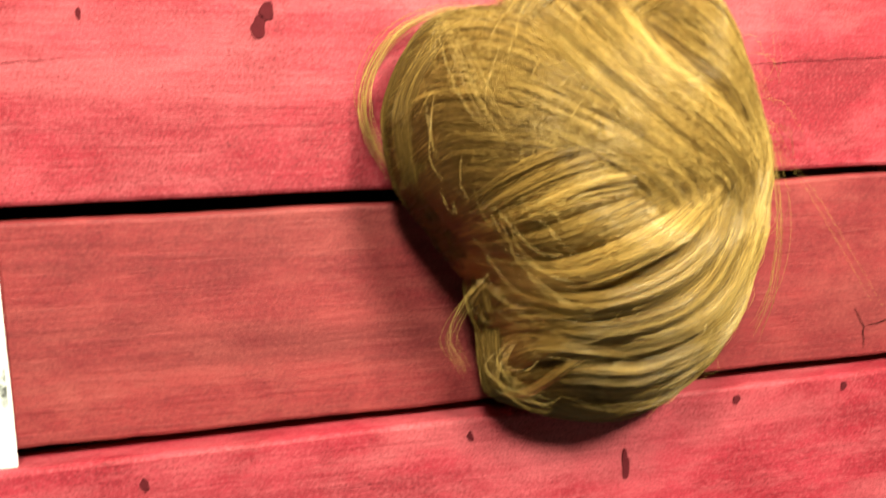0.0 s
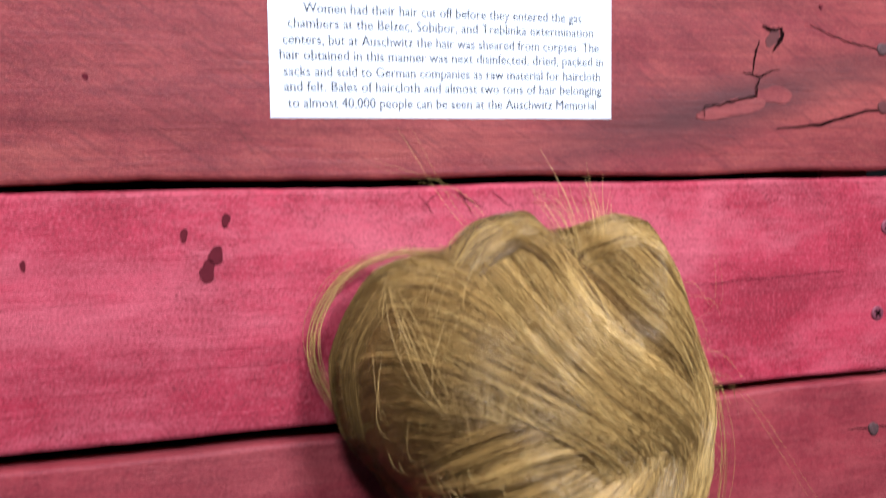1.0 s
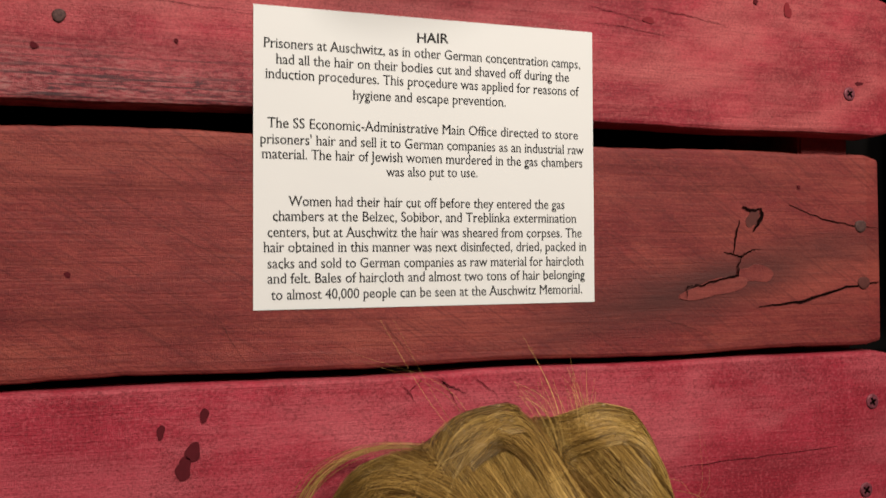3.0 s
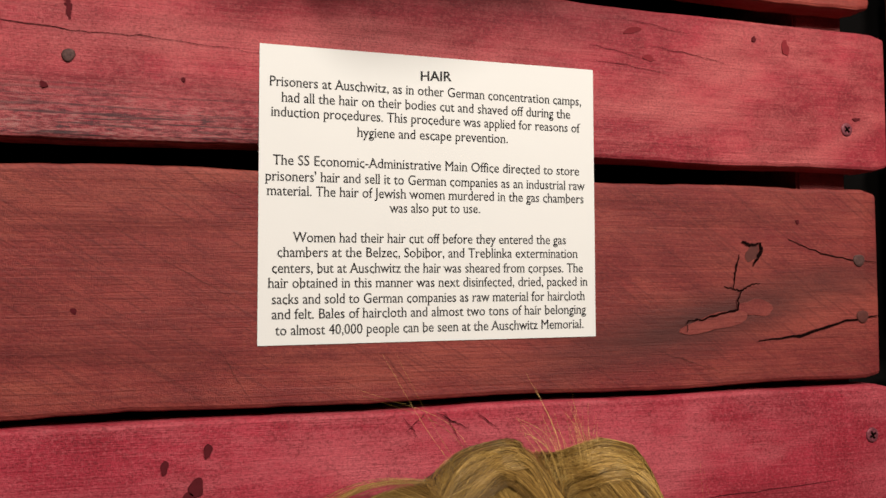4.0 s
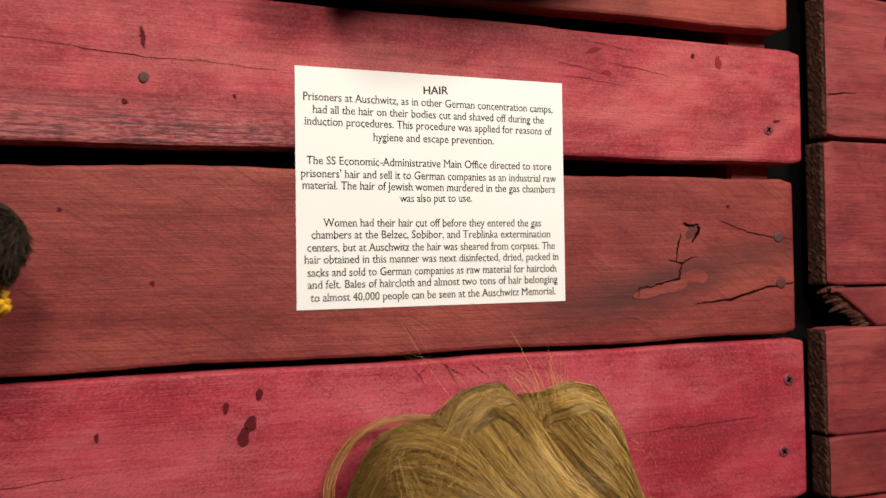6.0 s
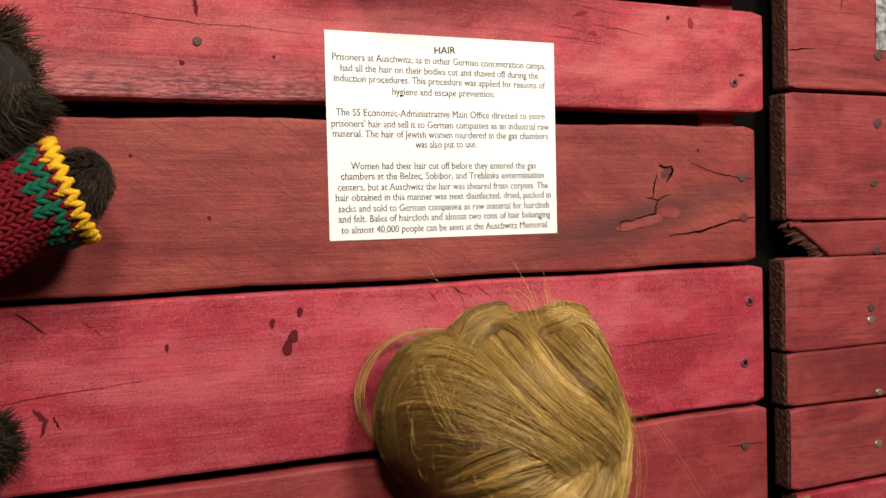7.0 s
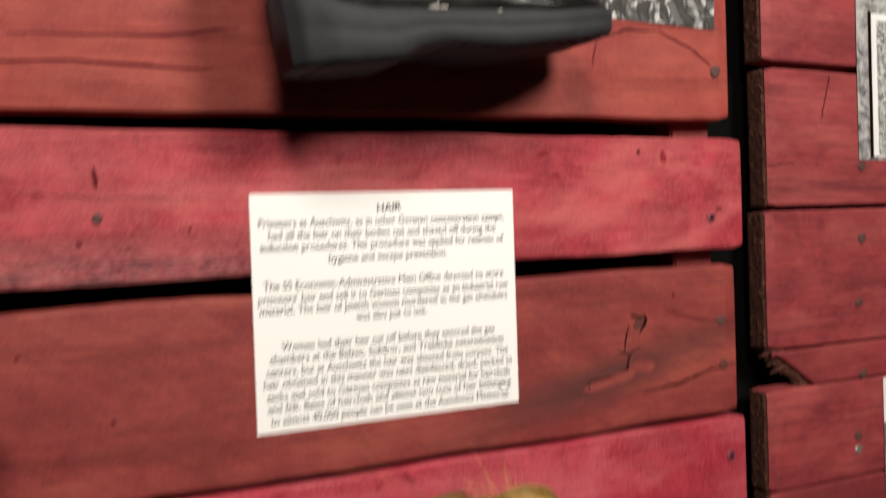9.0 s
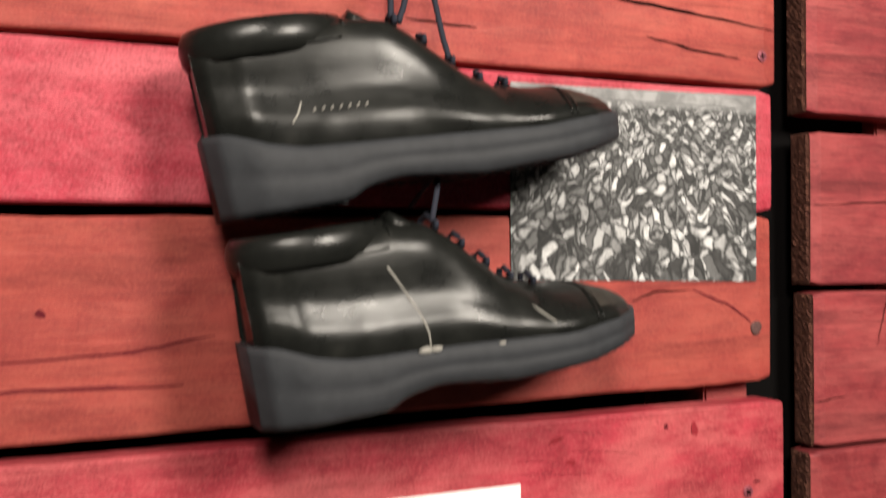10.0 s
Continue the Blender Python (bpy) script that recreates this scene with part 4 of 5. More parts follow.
# fan of finer hair combed in from the side, toned darker downwards as painted shade
FAN = [[(-0.071, 1.222), (-0.044, 1.236), (-0.018, 1.230), (0.002, 1.212), (0.019, 1.191), (0.035, 1.168)], [(-0.078, 1.206), (-0.054, 1.221), (-0.024, 1.217), (-0.002, 1.200), (0.019, 1.180), (0.037, 1.163)],
       [(-0.080, 1.189), (-0.062, 1.203), (-0.033, 1.200), (-0.005, 1.189), (0.025, 1.171), (0.050, 1.156)], [(-0.080, 1.172), (-0.060, 1.189), (-0.031, 1.187), (-0.002, 1.180), (0.030, 1.167)]]
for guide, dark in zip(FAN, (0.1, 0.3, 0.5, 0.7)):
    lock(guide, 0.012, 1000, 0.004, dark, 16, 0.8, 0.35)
# left flank turned from the light: its shade is put into the strand tones
SIDE = [[(-0.076, 1.151), (-0.058, 1.172), (-0.029, 1.172), (0.001, 1.168), (0.024, 1.164)], [(-0.071, 1.131), (-0.054, 1.152), (-0.029, 1.155), (0.002, 1.159), (0.030, 1.160)],
        [(-0.058, 1.111), (-0.044, 1.131), (-0.025, 1.142), (0.004, 1.151), (0.030, 1.156)], [(-0.039, 1.237), (-0.061, 1.225), (-0.076, 1.203), (-0.079, 1.179), (-0.073, 1.143)]]
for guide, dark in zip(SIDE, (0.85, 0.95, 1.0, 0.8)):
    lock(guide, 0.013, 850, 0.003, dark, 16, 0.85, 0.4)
# locks that fall from below the twisted band and sweep round to the side
LOWER = [[(0.038, 1.172), (0.008, 1.165), (-0.016, 1.157), (-0.035, 1.145), (-0.047, 1.130)], [(0.056, 1.156), (0.024, 1.152), (-0.003, 1.146), (-0.027, 1.134), (-0.046, 1.122)], [(0.070, 1.150), (0.039, 1.141), (0.008, 1.129), (-0.016, 1.120), (-0.041, 1.113)],
         [(0.083, 1.149), (0.056, 1.131), (0.025, 1.115), (-0.003, 1.103), (-0.035, 1.102)], [(0.092, 1.148), (0.072, 1.117), (0.042, 1.095), (0.008, 1.086), (-0.027, 1.090)], [(0.104, 1.153), (0.090, 1.118), (0.065, 1.085), (0.028, 1.073), (-0.010, 1.072)]]
for guide, dark, lift in zip(LOWER, (0.25, -0.1, 0.1, -0.2, -0.1, -0.2), (0.005, 0.006, 0.005, 0.009, 0.008, 0.008)):
    lock(guide, 0.0105, 1000, lift, dark, 12)
TUCK = [[(0.120, 1.062), (0.085, 1.046), (0.049, 1.037), (0.018, 1.040), (-0.008, 1.036)], [(0.118, 1.036), (0.098, 1.010), (0.062, 1.002), (0.025, 1.010), (0.000, 1.022)], [(-0.030, 1.090), (-0.036, 1.062), (-0.034, 1.041), (-0.020, 1.021), (0.004, 1.016)],
        [(0.018, 1.060), (0.003, 1.042), (-0.010, 1.024), (-0.029, 1.021)], [(0.009, 1.080), (-0.010, 1.077), (-0.022, 1.072), (-0.031, 1.060)], [(0.040, 1.055), (0.013, 1.061), (-0.009, 1.060), (-0.023, 1.046)]]
for guide, dark, width in zip(TUCK, (0.2, 0.4, 0.5, -0.4, 0.3, 0.1), (0.013, 0.012, 0.010, 0.005, 0.008, 0.009)):
    lock(guide, width, int(width * 70000), 0.005, dark, 10)
# the twisted band, over everything else
BAND = [[(0.085, 1.257), (0.094, 1.236), (0.108, 1.215), (0.128, 1.195)], [(0.054, 1.251), (0.060, 1.229), (0.070, 1.209), (0.090, 1.192), (0.117, 1.176)], [(0.026, 1.252), (0.033, 1.228), (0.048, 1.203), (0.073, 1.181), (0.098, 1.160), (0.110, 1.138)],
        [(-0.030, 1.240), (-0.002, 1.227), (0.014, 1.207), (0.032, 1.182), (0.053, 1.160), (0.072, 1.142)], [(-0.006, 1.248), (0.005, 1.224), (0.021, 1.200), (0.042, 1.177), (0.068, 1.157), (0.088, 1.139)]]
for guide, width, lift, dark in zip(BAND, (0.015, 0.014, 0.016, 0.011, 0.013), (0.004, 0.004, 0.007, 0.004, 0.007), (0.1, 0.0, -0.2, 0.1, -0.2)):
    lock(guide, width, 1150, lift, dark, 15, 0.9, 0.35)
# golden locks that fall over the end of the band
FALL = [[(0.152, 1.198), (0.126, 1.163), (0.107, 1.126), (0.090, 1.088), (0.059, 1.069), (0.025, 1.063)], [(0.154, 1.202), (0.146, 1.165), (0.128, 1.125), (0.112, 1.085), (0.088, 1.060)], [(0.154, 1.19), (0.150, 1.15), (0.136, 1.105), (0.116, 1.068), (0.085, 1.048)]]
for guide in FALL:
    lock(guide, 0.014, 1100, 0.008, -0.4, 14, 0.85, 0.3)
# loose hair that runs over the folds from one lock into the next
VEIL = [[(0.010, 1.220), (0.045, 1.185), (0.085, 1.158), (0.104, 1.130), (0.085, 1.095), (0.045, 1.075)], [(-0.055, 1.215), (-0.015, 1.195), (0.030, 1.168), (0.060, 1.140), (0.050, 1.112)], [(0.075, 1.235), (0.100, 1.205), (0.122, 1.170), (0.122, 1.130), (0.100, 1.085)]]
for guide in VEIL:
    lock(guide, 0.024, 190, 0.006, -0.1, 20, 0.9, 0.95, -0.0015)


def loose(guides, count, spread, radius, name, label):
    """Free hairs that stand off the hairpiece, along three-dimensional guides."""
    paths = []
    for g in guides:
        c = spline(g, 18)
        t = np.linspace(0, 1, 18)[:, None]
        for _ in range(count):
            off = rng.normal(0, 1, 3) * spread
            paths.append(c + off * (0.35 + 0.65 * np.sin(math.pi * t)) + rng.normal(0, 1, 3) * spread * t * t)
    paths = np.array(paths)
    paths[:, :, 1] = np.minimum(paths[:, :, 1], -0.004)
    return tagged(link(name, strands_mesh(name, paths, rng.uniform(0.7, 1.2, len(paths)) * radius, rng.choice([1, 2, 2], len(paths))), HAIR, wig, label), kind="stuff")


loose([[(0.0, -0.030, 1.246), (-0.040, -0.016, 1.246), (-0.070, -0.010, 1.233), (-0.087, -0.008, 1.206), (-0.087, -0.010, 1.180), (-0.074, -0.018, 1.155)]], 26, 0.0024, 0.00016, "loop_of_hair", "thin loose loop of blonde hair")
stray_guides = []
for k in range(270):
    a = rng.uniform(-math.pi, math.pi)
    rr = float(np.interp(a, ANG3, RAD3))
    s = rng.uniform(0.30, 0.92)
    x0, z0 = CX + rr * s * math.cos(a), CZ + rr * s * math.sin(a)
    turn = a - rng.uniform(0.7, 1.6)
    L = rng.uniform(0.018, 0.050)
    y0 = -float(hair_front(np.array(x0), np.array(z0)))
    stray_guides.append([(x0, y0, z0), (x0 + 0.4 * L * math.cos(turn), y0 - rng.uniform(0.002, 0.008), z0 + 0.4 * L * math.sin(turn)), (x0 + L * math.cos(turn - 0.35), y0 + rng.uniform(-0.004, 0.012), z0 + L * math.sin(turn - 0.35))])
loose(stray_guides, 1, 0.0016, 0.00010, "stray_hairs", "fine stray hairs")
tuft = [[(0.066 + dx, -0.050, 1.240), (0.063 + dx + lean * 0.3, -0.046, 1.262), (0.060 + dx + lean, -0.040, 1.283 + h)] for dx, lean, h in ((0.0, -0.006, 0.0), (0.006, 0.004, -0.004), (0.012, 0.000, 0.004), (-0.006, -0.014, -0.006), (0.016, 0.008, -0.008))]
loose(tuft, 9, 0.0032, 0.00010, "upright_tuft", "short upright stray hairs")
wisps = [[(-0.030, -0.06, 1.100), (-0.045, -0.058, 1.085), (-0.052, -0.05, 1.062), (-0.040, -0.045, 1.040)], [(0.152, -0.05, 1.17), (0.164, -0.045, 1.12), (0.163, -0.04, 1.075), (0.158, -0.03, 1.045)],
         [(-0.02, -0.07, 1.062), (-0.030, -0.075, 1.050), (-0.018, -0.078, 1.036), (0.0, -0.07, 1.024)], [(-0.06, -0.085, 1.235), (-0.056, -0.10, 1.215), (-0.048, -0.108, 1.190), (-0.040, -0.112, 1.176)]]
flyaways = [[(0.005, -0.055, 1.245), (-0.012, -0.030, 1.278), (-0.034, -0.022, 1.322)], [(0.012, -0.055, 1.250), (-0.004, -0.030, 1.276), (-0.051, -0.018, 1.293)], [(0.062, -0.050, 1.245), (0.064, -0.030, 1.272), (0.052, -0.020, 1.302)],
            [(0.140, -0.050, 1.200), (0.172, -0.030, 1.212), (0.176, -0.020, 1.246)], [(0.150, -0.050, 1.165), (0.205, -0.012, 1.140), (0.240, -0.008, 1.095), (0.270, -0.006, 1.050)]]
loose(flyaways, 2, 0.0035, 0.00009, "flyaway_hairs", "single long flyaway hairs")
loose(wisps, 8, 0.0030, 0.00013, "wisp_of_hair", "loose wisps of blonde hair")


# hanging ankle boots ------------------------------------------------------------------------
ANKLE = spline([(0, 1.0), (0.12, 1.10), (0.25, 1.09), (0.38, 0.93), (0.50, 0.87), (0.68, 0.88), (0.84, 0.83), (0.95, 0.60), (1.0, 0.0)], 80)
VAMP = spline([(0, 1.0), (0.12, 1.06), (0.28, 1.05), (0.44, 0.94), (0.62, 0.79), (0.80, 0.60), (0.93, 0.36), (1.0, 0.0)], 80)


def boot(label, at, pitch, yaw, hang, size=1.0):
    """A laced ankle boot, heel at x = 0 and toe at x = 0.27, its sole at z = 0."""
    L = 0.276
    base = thing("ankle_boot", label, "boot", "boots hung by their laces")

    def half_width(x):
        s = np.clip(x / L, 0, 1)
        return float(np.interp(s, [0, 0.03, 0.1, 0.25, 0.45, 0.62, 0.75, 0.88, 0.95, 0.985, 1.0], [0.012, 0.022, 0.031, 0.034, 0.035, 0.042, 0.0455, 0.039, 0.028, 0.016, 0.004]))

    def sole_top(x):
        return float(np.interp(x, [0, 0.015, 0.035, 0.055, 0.12, 0.2, L], [0.047, 0.045, 0.037, 0.0325, 0.030, 0.0265, 0.031]))

    def sole_low(x):
        return float(np.interp(x, [0, 0.075, 0.088, 0.11, 0.16, 0.22, L], [-0.003, -0.002, 0.005, 0.0075, 0.0015, 0.004, 0.013]))

    def upper_top(x):
        return float(np.interp(x, [0.004, 0.03, 0.06, 0.093, 0.118, 0.128, 0.14, 0.154, 0.172, 0.186, 0.21, 0.225, 0.24, 0.258, 0.268, L], [0.106, 0.107, 0.108, 0.110, 0.108, 0.103, 0.093, 0.081, 0.067, 0.060, 0.056, 0.055, 0.051, 0.045, 0.040, 0.035]))

    def girth(zz, vamp):
        """Half width of the upper at a height, from 0 at the sole to 1 at the ridge."""
        ankle = np.interp(zz, ANKLE[:, 0], ANKLE[:, 1])
        toe = np.interp(zz, VAMP[:, 0], VAMP[:, 1])
        return float(ankle + (toe - ankle) * vamp)

    # sole: side wall with a welt groove and a treaded underside
    xs = [L * (0.5 - 0.5 * math.cos(math.pi * i / 56)) for i in range(57)]
    bm = bmesh.new()
    rings = []
    for x in xs:
        w = half_width(x) + 0.0035
        t, b = sole_top(x), sole_low(x)
        h = t - b
        prof = [(0.55, b), (0.92, b), (1.0, b + 0.1 * h), (1.02, b + 0.42 * h), (0.995, b + 0.5 * h), (1.02, b + 0.58 * h), (1.0, b + 0.9 * h), (0.94, t), (0.4, t)]
        rings.append([bm.verts.new((x + (0.004 if x > 0.2 else -0.003) * (p[1] - b) / h * 0.4 + 0.002 * (1 - (p[1] - b) / h) * max(0.0, 1 - x / 0.07), s * w * p[0], p[1])) for s, seq in ((1, prof), (-1, prof[::-1])) for p in seq])
    m = len(rings[0])
    for a, b in zip(rings, rings[1:]):
        for k in range(m):
            bm.faces.new((a[k], a[(k + 1) % m], b[(k + 1) % m], b[k]))
    for r in (rings[0], rings[-1]):
        bm.faces.new(r)
    sole = part("sole", bm, RUBBER, base, "thick charcoal rubber sole")
    bm = bmesh.new()
    for i in range(17):
        x = 0.118 + i * 0.0085
        w = half_width(x) * 0.9
        box(bm, (x, -w, sole_low(x) - 0.0012), (x + 0.005, w, sole_low(x) + 0.001))
    for i in range(7):
        x = 0.020 + i * 0.0080
        w = half_width(x) * 0.9
        box(bm, (x, -w, sole_low(x) - 0.0012), (x + 0.006, w, sole_low(x) + 0.001))
    part("tread", bm, RUBBER, sole, soft=False)["kind"] = "stuff"
    # upper
    xs = [0.003 + (L - 0.006) * (0.5 - 0.5 * math.cos(math.pi * i / 64)) for i in range(65)]
    N = 28
    verts, faces = [], []
    for x in xs:
        w, t, z0 = half_width(x), upper_top(x), sole_top(x) - 0.004
        vamp = float(np.clip((x - 0.112) / 0.06, 0, 1))
        for k in range(N + 1):
            a = math.pi * k / N
            c, s = math.cos(a), math.sin(a)
            zz = abs(s) ** (0.80 + 0.10 * vamp)
            wide = math.copysign(girth(zz, vamp), c)
            dent = 0.0005 * noise.noise((x * 45, c * 3, zz * 4)) + (0.0018 * math.sin(x * 330) * max(0, 1 - abs(x - 0.178) / 0.025) * zz)
            verts.append((x - 0.004 * (1 - vamp) * zz * max(0, 1 - x / 0.02), w * wide + dent * wide, z0 + (t - z0) * zz + dent * zz))
    for i in range(len(xs) - 1):
        for k in range(N):
            a = i * (N + 1) + k
            faces.append((a, a + 1, a + N + 2, a + N + 1))
    faces += [tuple(range(N + 1)), tuple((len(xs) - 1) * (N + 1) + k for k in range(N + 1))[::-1]]
    upper = link("upper", mesh_of("upper", verts, faces), LEATHER, base)

    def skin(x, a, out=0.0):
        """A place on the upper's side: a = 0 at the sole, 1 at the ridge, for the side that faces the room."""
        w, t, z0 = half_width(x), upper_top(x), sole_top(x) - 0.004
        vamp = float(np.clip((x - 0.112) / 0.06, 0, 1))
        ang = a * math.pi / 2
        s = math.sin(ang)
        zz = abs(s) ** (0.80 + 0.10 * vamp)
        return Vector((x, -(w * girth(zz, vamp) + out), z0 + (t - z0) * zz + out * s))

    # padded collar, tongue, facing, seams
    ring = []
    for k in range(40):
        a = k * math.tau / 40
        cx = 0.047 + 0.046 * math.cos(a)
        ring.append((cx, 0.0285 * math.sin(a), 0.0975 + 0.03 * cx))
    verts, faces = [], []
    for k, p in enumerate(ring):
        a = k * math.tau / 40
        nx, ny = math.cos(a), math.sin(a)
        for q in range(10):
            b = q * math.tau / 10
            verts.append((p[0] + nx * 0.0052 * math.cos(b), p[1] + ny * 0.0052 * math.cos(b), p[2] + 0.0115 * math.sin(b)))
    for k in range(40):
        for q in range(10):
            faces.append((k * 10 + q, ((k + 1) % 40) * 10 + q, ((k + 1) % 40) * 10 + (q + 1) % 10, k * 10 + (q + 1) % 10))
    link("collar", mesh_of("collar", verts, faces), LEATHER, base, "padded black leather collar")
    bm = bmesh.new()
    rows = []
    for i in range(8):
        f = i / 7
        x, z = 0.098 + 0.045 * f, 0.1120 - 0.026 * f
        rows.append([bm.verts.new((x + 0.003 * (1 - abs(u)), 0.016 * u, z + 0.004 * (1 - u * u))) for u in (-1, -0.5, 0, 0.5, 1)] + [bm.verts.new((x - 0.003, 0.015 * u, z - 0.006)) for u in (1, 0, -1)])
    for a, b in zip(rows, rows[1:]):
        for k in range(8):
            bm.faces.new((a[k], a[(k + 1) % 8], b[(k + 1) % 8], b[k]))
    bm.faces.new(rows[0]), bm.faces.new(rows[-1])
    part("tongue", bm, LEATHER, base)
    tube_part("seam", [skin(0.092 - 0.002 * math.sin(3 * f), 0.30 + 0.66 * f, 0.0004) for f in np.linspace(0.55, 1, 8)], 0.0011, LEATHER, upper, sides=6)
    tube_part("seam", [skin(0.012 + 0.075 * f, 0.55 + 0.01 * math.sin(7 * f), 0.0004) for f in np.linspace(0, 1, 14)], 0.0009, LEATHER, upper, sides=6)
    for dx in (0.0, 0.0045):
        tube_part("toe_seam", [skin(0.222 + dx + 0.006 * math.sin(2 * a), a, 0.0003) for a in np.linspace(0.12, 1, 14)], 0.0009, LEATHER, upper, sides=6)
    # toe cap
    verts, faces = [], []
    cap_x = [0.2295 + (L - 0.004 - 0.2295) * (i / 14) for i in range(15)]
    for x in cap_x:
        for k in range(17):
            f = k / 8 - 1
            p = skin(x, 1 - abs(f) * 0.72, 0.0009)
            verts.append((p.x, p.y if f < 0 else -p.y, p.z))
    for i in range(14):
        for k in range(16):
            a = i * 17 + k
            faces.append((a, a + 1, a + 18, a + 17))
    link("toe_cap", mesh_of("toe_cap", verts, faces), TOE, upper, "scuffed brownish toe cap")
    # laces across the throat and eyelets
    holes = [(0.124, 0.80), (0.142, 0.80), (0.160, 0.80), (0.178, 0.80), (0.195, 0.80)]
    for i, (x, a) in enumerate(holes):
        p = skin(x, a, 0.001)
        bm = bmesh.new()
        seg = 12
        rr = [(0.0032, 0.0), (0.0030, 0.0012), (0.0018, 0.0008)]
        rings = [[bm.verts.new((p.x + r * math.cos(q * math.tau / seg), p.y - d, p.z + r * math.sin(q * math.tau / seg))) for q in range(seg)] for r, d in rr]
        for u, v in zip(rings, rings[1:]):
            for q in range(seg):
                bm.faces.new((u[q], u[(q + 1) % seg], v[(q + 1) % seg], v[q]))
        bm.faces.new(rings[-1])
        part("eyelet", bm, CRACK, upper)
        q = Vector((p.x + 0.007, -p.y, p.z))
        top = upper_top(p.x) + 0.0035
        tube_part("lace", [p + Vector((0, -0.001, -0.001)), p + Vector((0.0005, -0.0022, 0.003)), Vector((p.x + 0.002, p.y * 0.6, top)), Vector((p.x + 0.004, 0, top + 0.002)), q + Vector((0, 0, 0.004)), q], 0.0021, LACE, base, sides=7)
    m = Matrix.Translation(at) @ Euler((0, -radians(pitch), radians(yaw))).to_matrix().to_4x4() @ Matrix.Scale(size, 4)
    base.matrix_world = m
    for dst in hang:
        start = skin(dst[0], 0.84, 0.003)
        inv = m.inverted()
        end = inv @ Vector(dst[1])
        mid = inv @ Vector((dst[1][0] + dst[2], (m @ start).y * 0.8, (m @ start).z + 0.03))
        tube_part("hanging_lace", [tuple(v) for v in spline([tuple(start), tuple(mid), tuple(end)], 12)], 0.0020, LACE, base, "long navy lace holding the boot up", sides=7)
    # scuffs
    return base, upper, skin


boot_a, upper_a, skin_a = boot("black leather ankle boot hanging by navy laces over its fellow", (-0.1150, -0.0500, 1.6935), 9.5, 0.0, [(0.124, (0.010, -0.006, 1.948), -0.016), (0.129, (0.013, -0.006, 1.948), -0.009), (0.160, (0.019, -0.006, 1.948), 0.008)])
boot_b, upper_b, skin_b = boot("scuffed black leather ankle boot hanging below the other boot", (-0.0975, -0.0770, 1.5765), 6.5, 6.0, [(0.124, (0.020, -0.012, 1.705), 0.0)], 0.965)
hook = thing("wall_nail", "iron nail in a red board holding boot laces", "nail")
tube_part("shank", [(0.015, -0.010, 1.949), (0.015, 0.012, 1.947)], 0.0016, NAIL, hook)
tube_part("head", [(0.015, -0.0115, 1.949), (0.015, -0.010, 1.949)], 0.0042, NAIL, hook)

for up, sk, marks in ((upper_b, skin_b, (((0.104, 0.02), (0.102, 0.09), (0.096, 0.22), (0.084, 0.42)), ((0.178, 0.36), (0.184, 0.27), (0.190, 0.17)))), (upper_a, skin_a, (((0.048, 0.09), (0.052, 0.13), (0.056, 0.19)),))):
    for mk in marks:
        tube_part("scuff", [tuple(v) for v in spline([tuple(sk(x, a, 0.0001)) for x, a in mk], 14)], 0.0007, CHALK, up, "thin pale scuff", sides=5)
for k in range(7):
    p = skin_a(0.061 + 0.0052 * k, 0.14, 0.0)
    tube_part("scuff", [p, p + Vector((0.0022, -0.0004, 0.0018))], 0.0006, CHALK, upper_a, sides=5)
for (x, a, r) in ((0.100, 0.012, 0.0036), (0.107, 0.012, 0.0032), (0.151, 0.012, 0.0020)):
    p = skin_b(x, a, 0.002)
    bm = bmesh.new()
    bmesh.ops.create_icosphere(bm, subdivisions=2, radius=1.0)
    for v in bm.verts:
        j = 1 + 0.35 * noise.noise(v.co * 2.2 + Vector((x * 90, 0, 0)))
        v.co = p + Vector((v.co.x * r * 1.3 * j, v.co.y * r * 0.6 * j, v.co.z * r * 0.6 * j))
    part("dried_paste", bm, CHALK, upper_b, "crumb of dried white paste")


# plush toy in a knitted sweater -------------------------------------------------------------
toy = thing("plush_toy", "dark brown plush toy in a red knitted sweater against red boards", "plush toy")


def fur_blob(name, centre, radii, count, length, seed, label=""):
    r = np.random.default_rng(seed)
    bm = bmesh.new()
    bmesh.ops.create_icosphere(bm, subdivisions=3, radius=1.0)
    for v in bm.verts:
        j = 1 + 0.08 * noise.noise(v.co * 2.0 + Vector((seed, 0, 0)))
        v.co = Vector([c + q * j * u for c, q, u in zip(centre, radii, v.co)])
    ob = part(name, bm, PELT, toy, label)
    d = r.normal(0, 1, (count, 3))
    d /= np.linalg.norm(d, axis=1, keepdims=True)
    root = np.array(centre) + d * np.array(radii)
    nrm = d / np.array(radii)
    nrm /= np.linalg.norm(nrm, axis=1, keepdims=True)
    swirl = np.array([[noise.noise(Vector(p) * 30), noise.noise(Vector(p) * 30 + Vector((9, 0, 0))), noise.noise(Vector(p) * 30 + Vector((0, 9, 0)))] for p in root])
    comb = nrm * 0.10 + swirl * 1.5 + r.normal(0, 0.17, (count, 3)) + np.array([0.15, 0, -0.55])
    comb /= np.linalg.norm(comb, axis=1, keepdims=True)
    t = np.linspace(0, 1, 5)[None, :, None]
    ln = (length * r.uniform(0.6, 1.25, count))[:, None, None]
    paths = root[:, None, :] + nrm[:, None, :] * ln * 0.22 * t + comb[:, None, :] * ln * t ** 1.6
    paths[:, :, 1] = np.minimum(paths[:, :, 1], -0.003)
    link("fur", strands_mesh("fur", paths, r.uniform(0.00018, 0.00042, count)), FUR, ob, "matted dark brown fur")["kind"] = "stuff"
    return ob


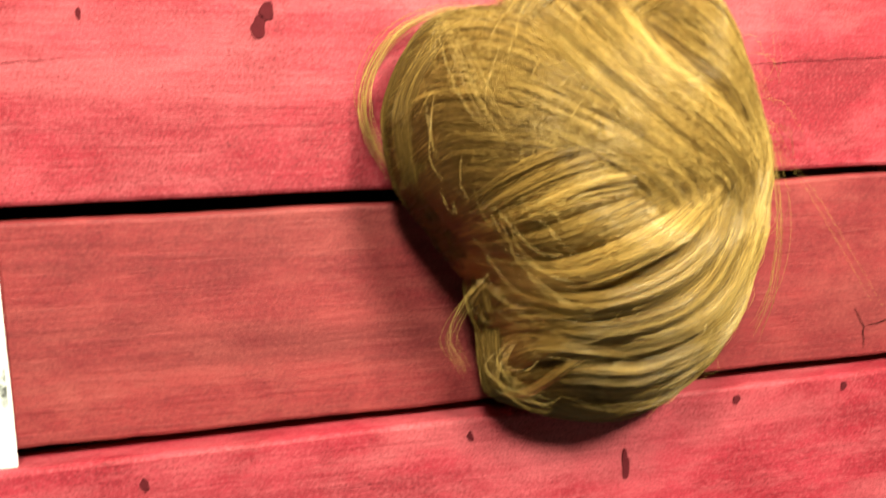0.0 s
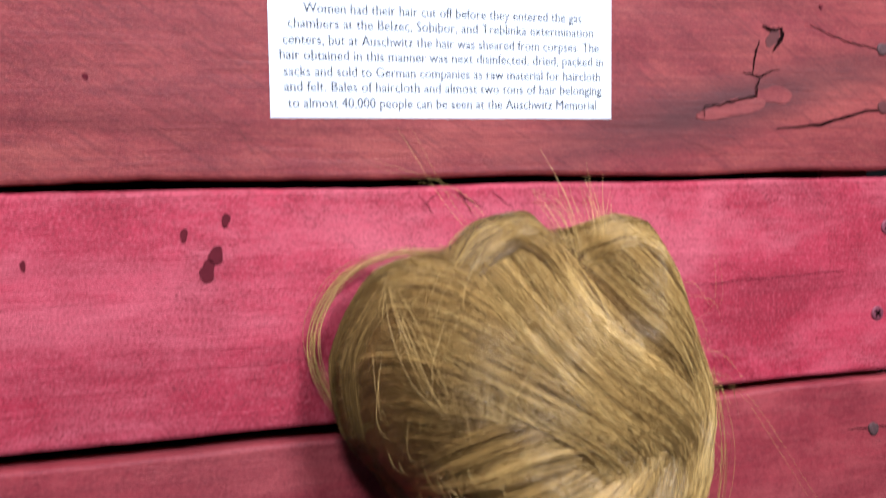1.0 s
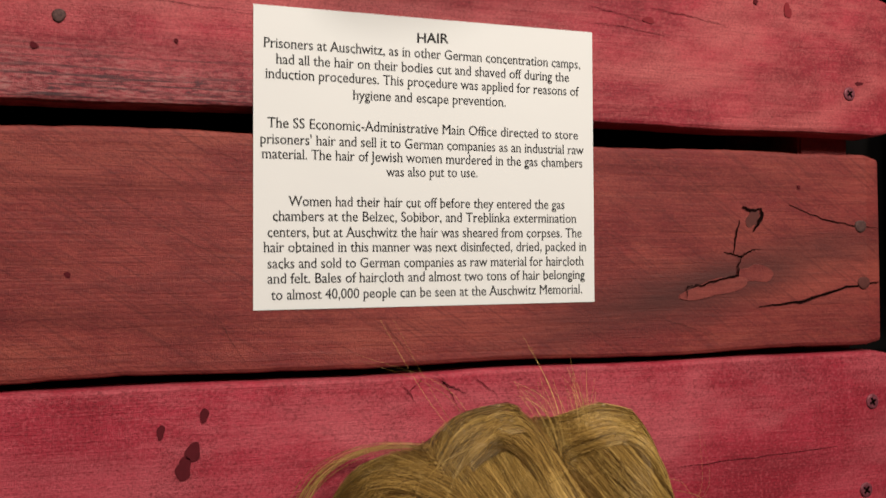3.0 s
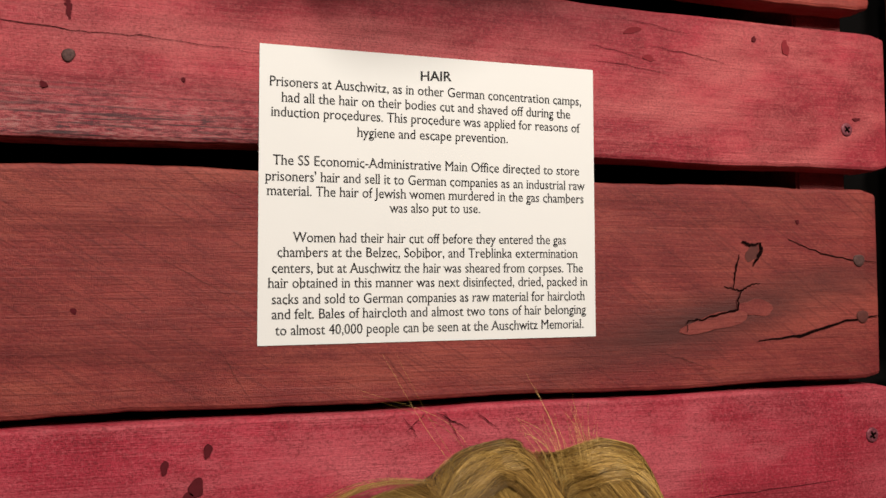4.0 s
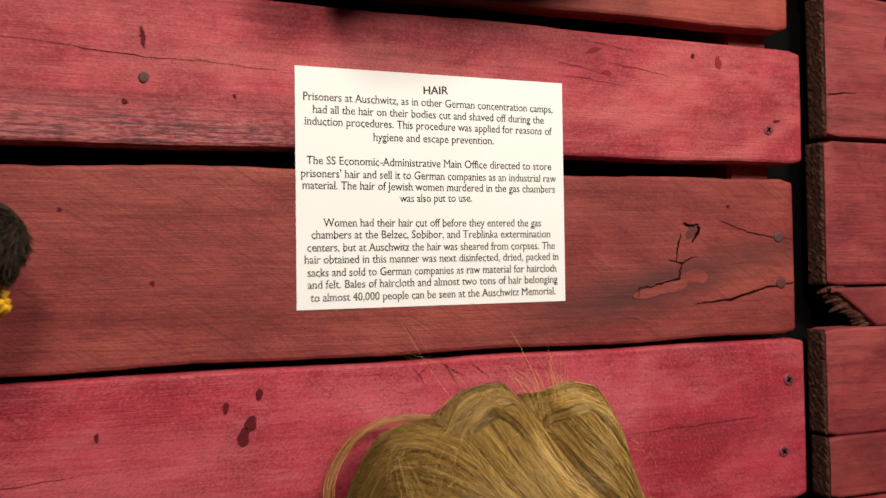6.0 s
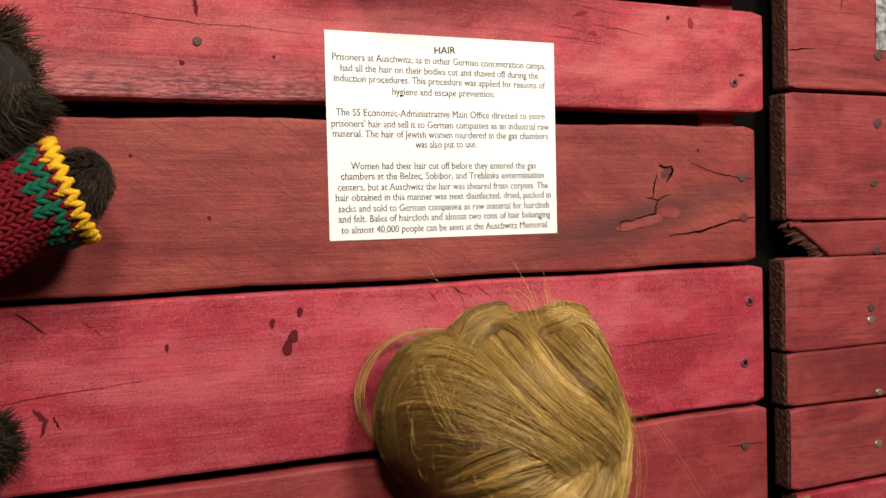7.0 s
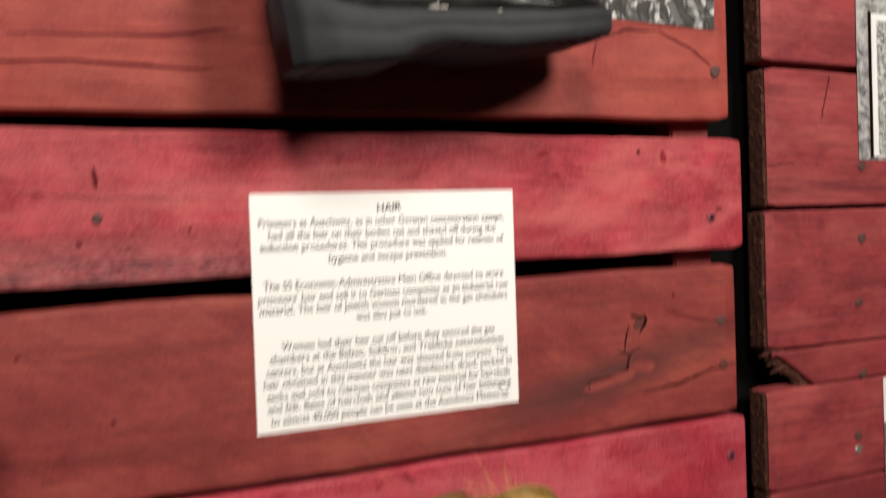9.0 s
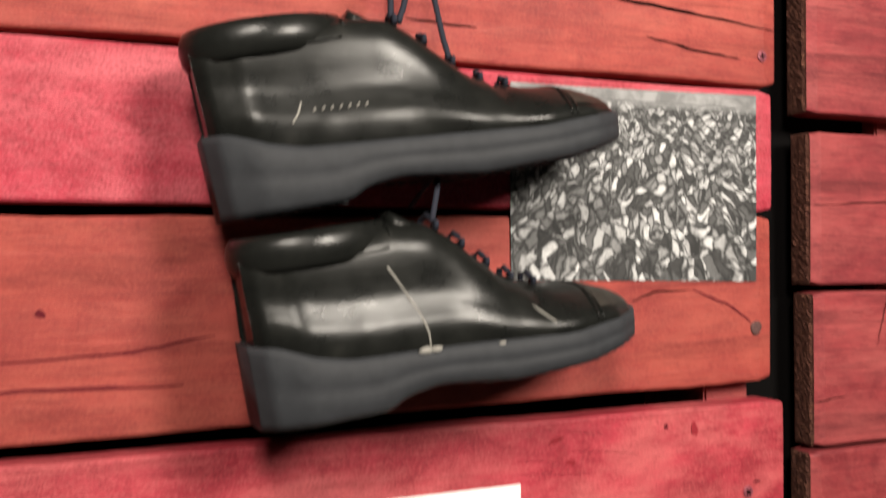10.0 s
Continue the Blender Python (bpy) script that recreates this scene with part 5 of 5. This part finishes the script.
fur_blob("head", (-0.387, -0.052, 1.438), (0.062, 0.046, 0.046), 15000, 0.019, 1)
fur_blob("paw", (-0.2965, -0.052, 1.3755), (0.0185, 0.018, 0.021), 4500, 0.010, 2, "small dark furry paw")
fur_blob("foot", (-0.390, -0.044, 1.194), (0.040, 0.036, 0.027), 8000, 0.015, 3)


def stitch_mesh(rows):
    """Small yarn loops: each row gives centre, along, side and out vectors."""
    ico = bmesh.new()
    bmesh.ops.create_uvsphere(ico, u_segments=7, v_segments=5, radius=1.0)
    ico.verts.ensure_lookup_table()
    vs = np.array([v.co[:] for v in ico.verts])
    fs = [[v.index for v in f.verts] for f in ico.faces]
    ico.free()
    verts, faces = [], []
    for c, a, b, o in rows:
        n = len(verts)
        verts += (np.array(c) + vs[:, 2:3] * np.array(a) + vs[:, 0:1] * np.array(b) + vs[:, 1:2] * np.array(o)).tolist()
        faces += [[n + i for i in f] for f in fs]
    return verts, faces


AX = Vector((math.cos(radians(21)), 0, math.sin(radians(21))))
UP = Vector((-AX.z, 0, AX.x))
CUFF = Vector((-0.3020, -0.050, 1.3665))


def sleeve_radius(s):
    return 0.0345 + 0.06 * max(0.0, s - 0.045) + 0.002 * math.cos(s * 90)


bm = bmesh.new()
rings = []
for i in range(15):
    s = 0.145 * i / 14
    c = CUFF - AX * s
    r = sleeve_radius(s) - 0.002
    rings.append([bm.verts.new(c + r * (math.cos(k * math.tau / 28) * UP + 0.95 * math.sin(k * math.tau / 28) * Vector((0, -1, 0)))) for k in range(28)])
for a, b in zip(rings, rings[1:]):
    for k in range(28):
        bm.faces.new((a[k], a[(k + 1) % 28], b[(k + 1) % 28], b[k]))
bm.faces.new(rings[0]), bm.faces.new(rings[-1])
sleeve = part("sleeve", bm, RED_YARN, toy, "red knitted sleeve with green and yellow trim")
bands = {"red": [], "green": [], "gold": []}
AROUND, PITCH = 26, 0.0056
srng = random.Random(4)
for i in range(25):
    s = 0.002 + i * PITCH
    for k in range(AROUND):
        for half in (-1, 1):
            a = (k + 0.5 + 0.22 * half) * math.tau / AROUND
            r = sleeve_radius(s)
            n = math.cos(a) * UP + 0.95 * math.sin(a) * Vector((0, -1, 0))
            t = AX.cross(n).normalized()
            c = CUFF - AX * (s + srng.uniform(-0.0003, 0.0003)) + n * r
            along = (AX * 0.0042 + t * half * 0.0020)
            zone, fat = "red", 1.0
            if i == 0:
                zone, fat = "gold", 1.55
            elif i == 1 and k % 3 == 0 and half > 0:
                zone = "gold"
            elif i in (2, 3) and (k * 5 + i * 3) % 7 > 1:
                zone, fat = "green", 1.3
            elif i == 4 and (k * 3) % 7 < 3:
                zone, fat = "green", 1.2
            bands[zone].append((c + t * srng.uniform(-0.0005, 0.0005), along * fat, t * 0.0021 * fat, n * 0.0023 * fat))
for nm, mat, lab in (("red", RED_YARN, ""), ("green", GREEN_YARN, "jagged green knitted stripe"), ("gold", GOLD_YARN, "golden yellow knitted edge")):
    link(nm + "_stitches", mesh_of(nm + "_stitches", *stitch_mesh(bands[nm])), mat, sleeve, lab)["kind"] = "stuff"
bm = bmesh.new()
bmesh.ops.create_icosphere(bm, subdivisions=4, radius=1.0)
for v in bm.verts:
    v.co = Vector((-0.475 + 0.085 * v.co.x, -0.056 + 0.052 * v.co.y, 1.305 + 0.10 * v.co.z))
torso = part("sweater", bm, RED_YARN, toy, "red knitted sweater body")
rows = []
for i in range(38):
    ph = math.pi * (i + 1) / 40
    count = max(6, int(74 * math.sin(ph)))
    for k in range(count):
        a = (k + 0.5 * (i % 2)) * math.tau / count
        n = Vector((math.sin(ph) * math.cos(a), math.sin(ph) * math.sin(a), math.cos(ph)))
        if n.y > 0.55:
            continue
        c = Vector((-0.475 + 0.0855 * n.x, -0.056 + 0.0525 * n.y, 1.305 + 0.1005 * n.z))
        t = Vector((0, 0, 1)).cross(n).normalized()
        rows.append((c, n.cross(t) * 0.0036 + t * 0.0013 * (1 if k % 2 else -1), t * 0.002, n * 0.002))
link("red_stitches", mesh_of("red_stitches", *stitch_mesh(rows)), RED_YARN, torso)["kind"] = "stuff"
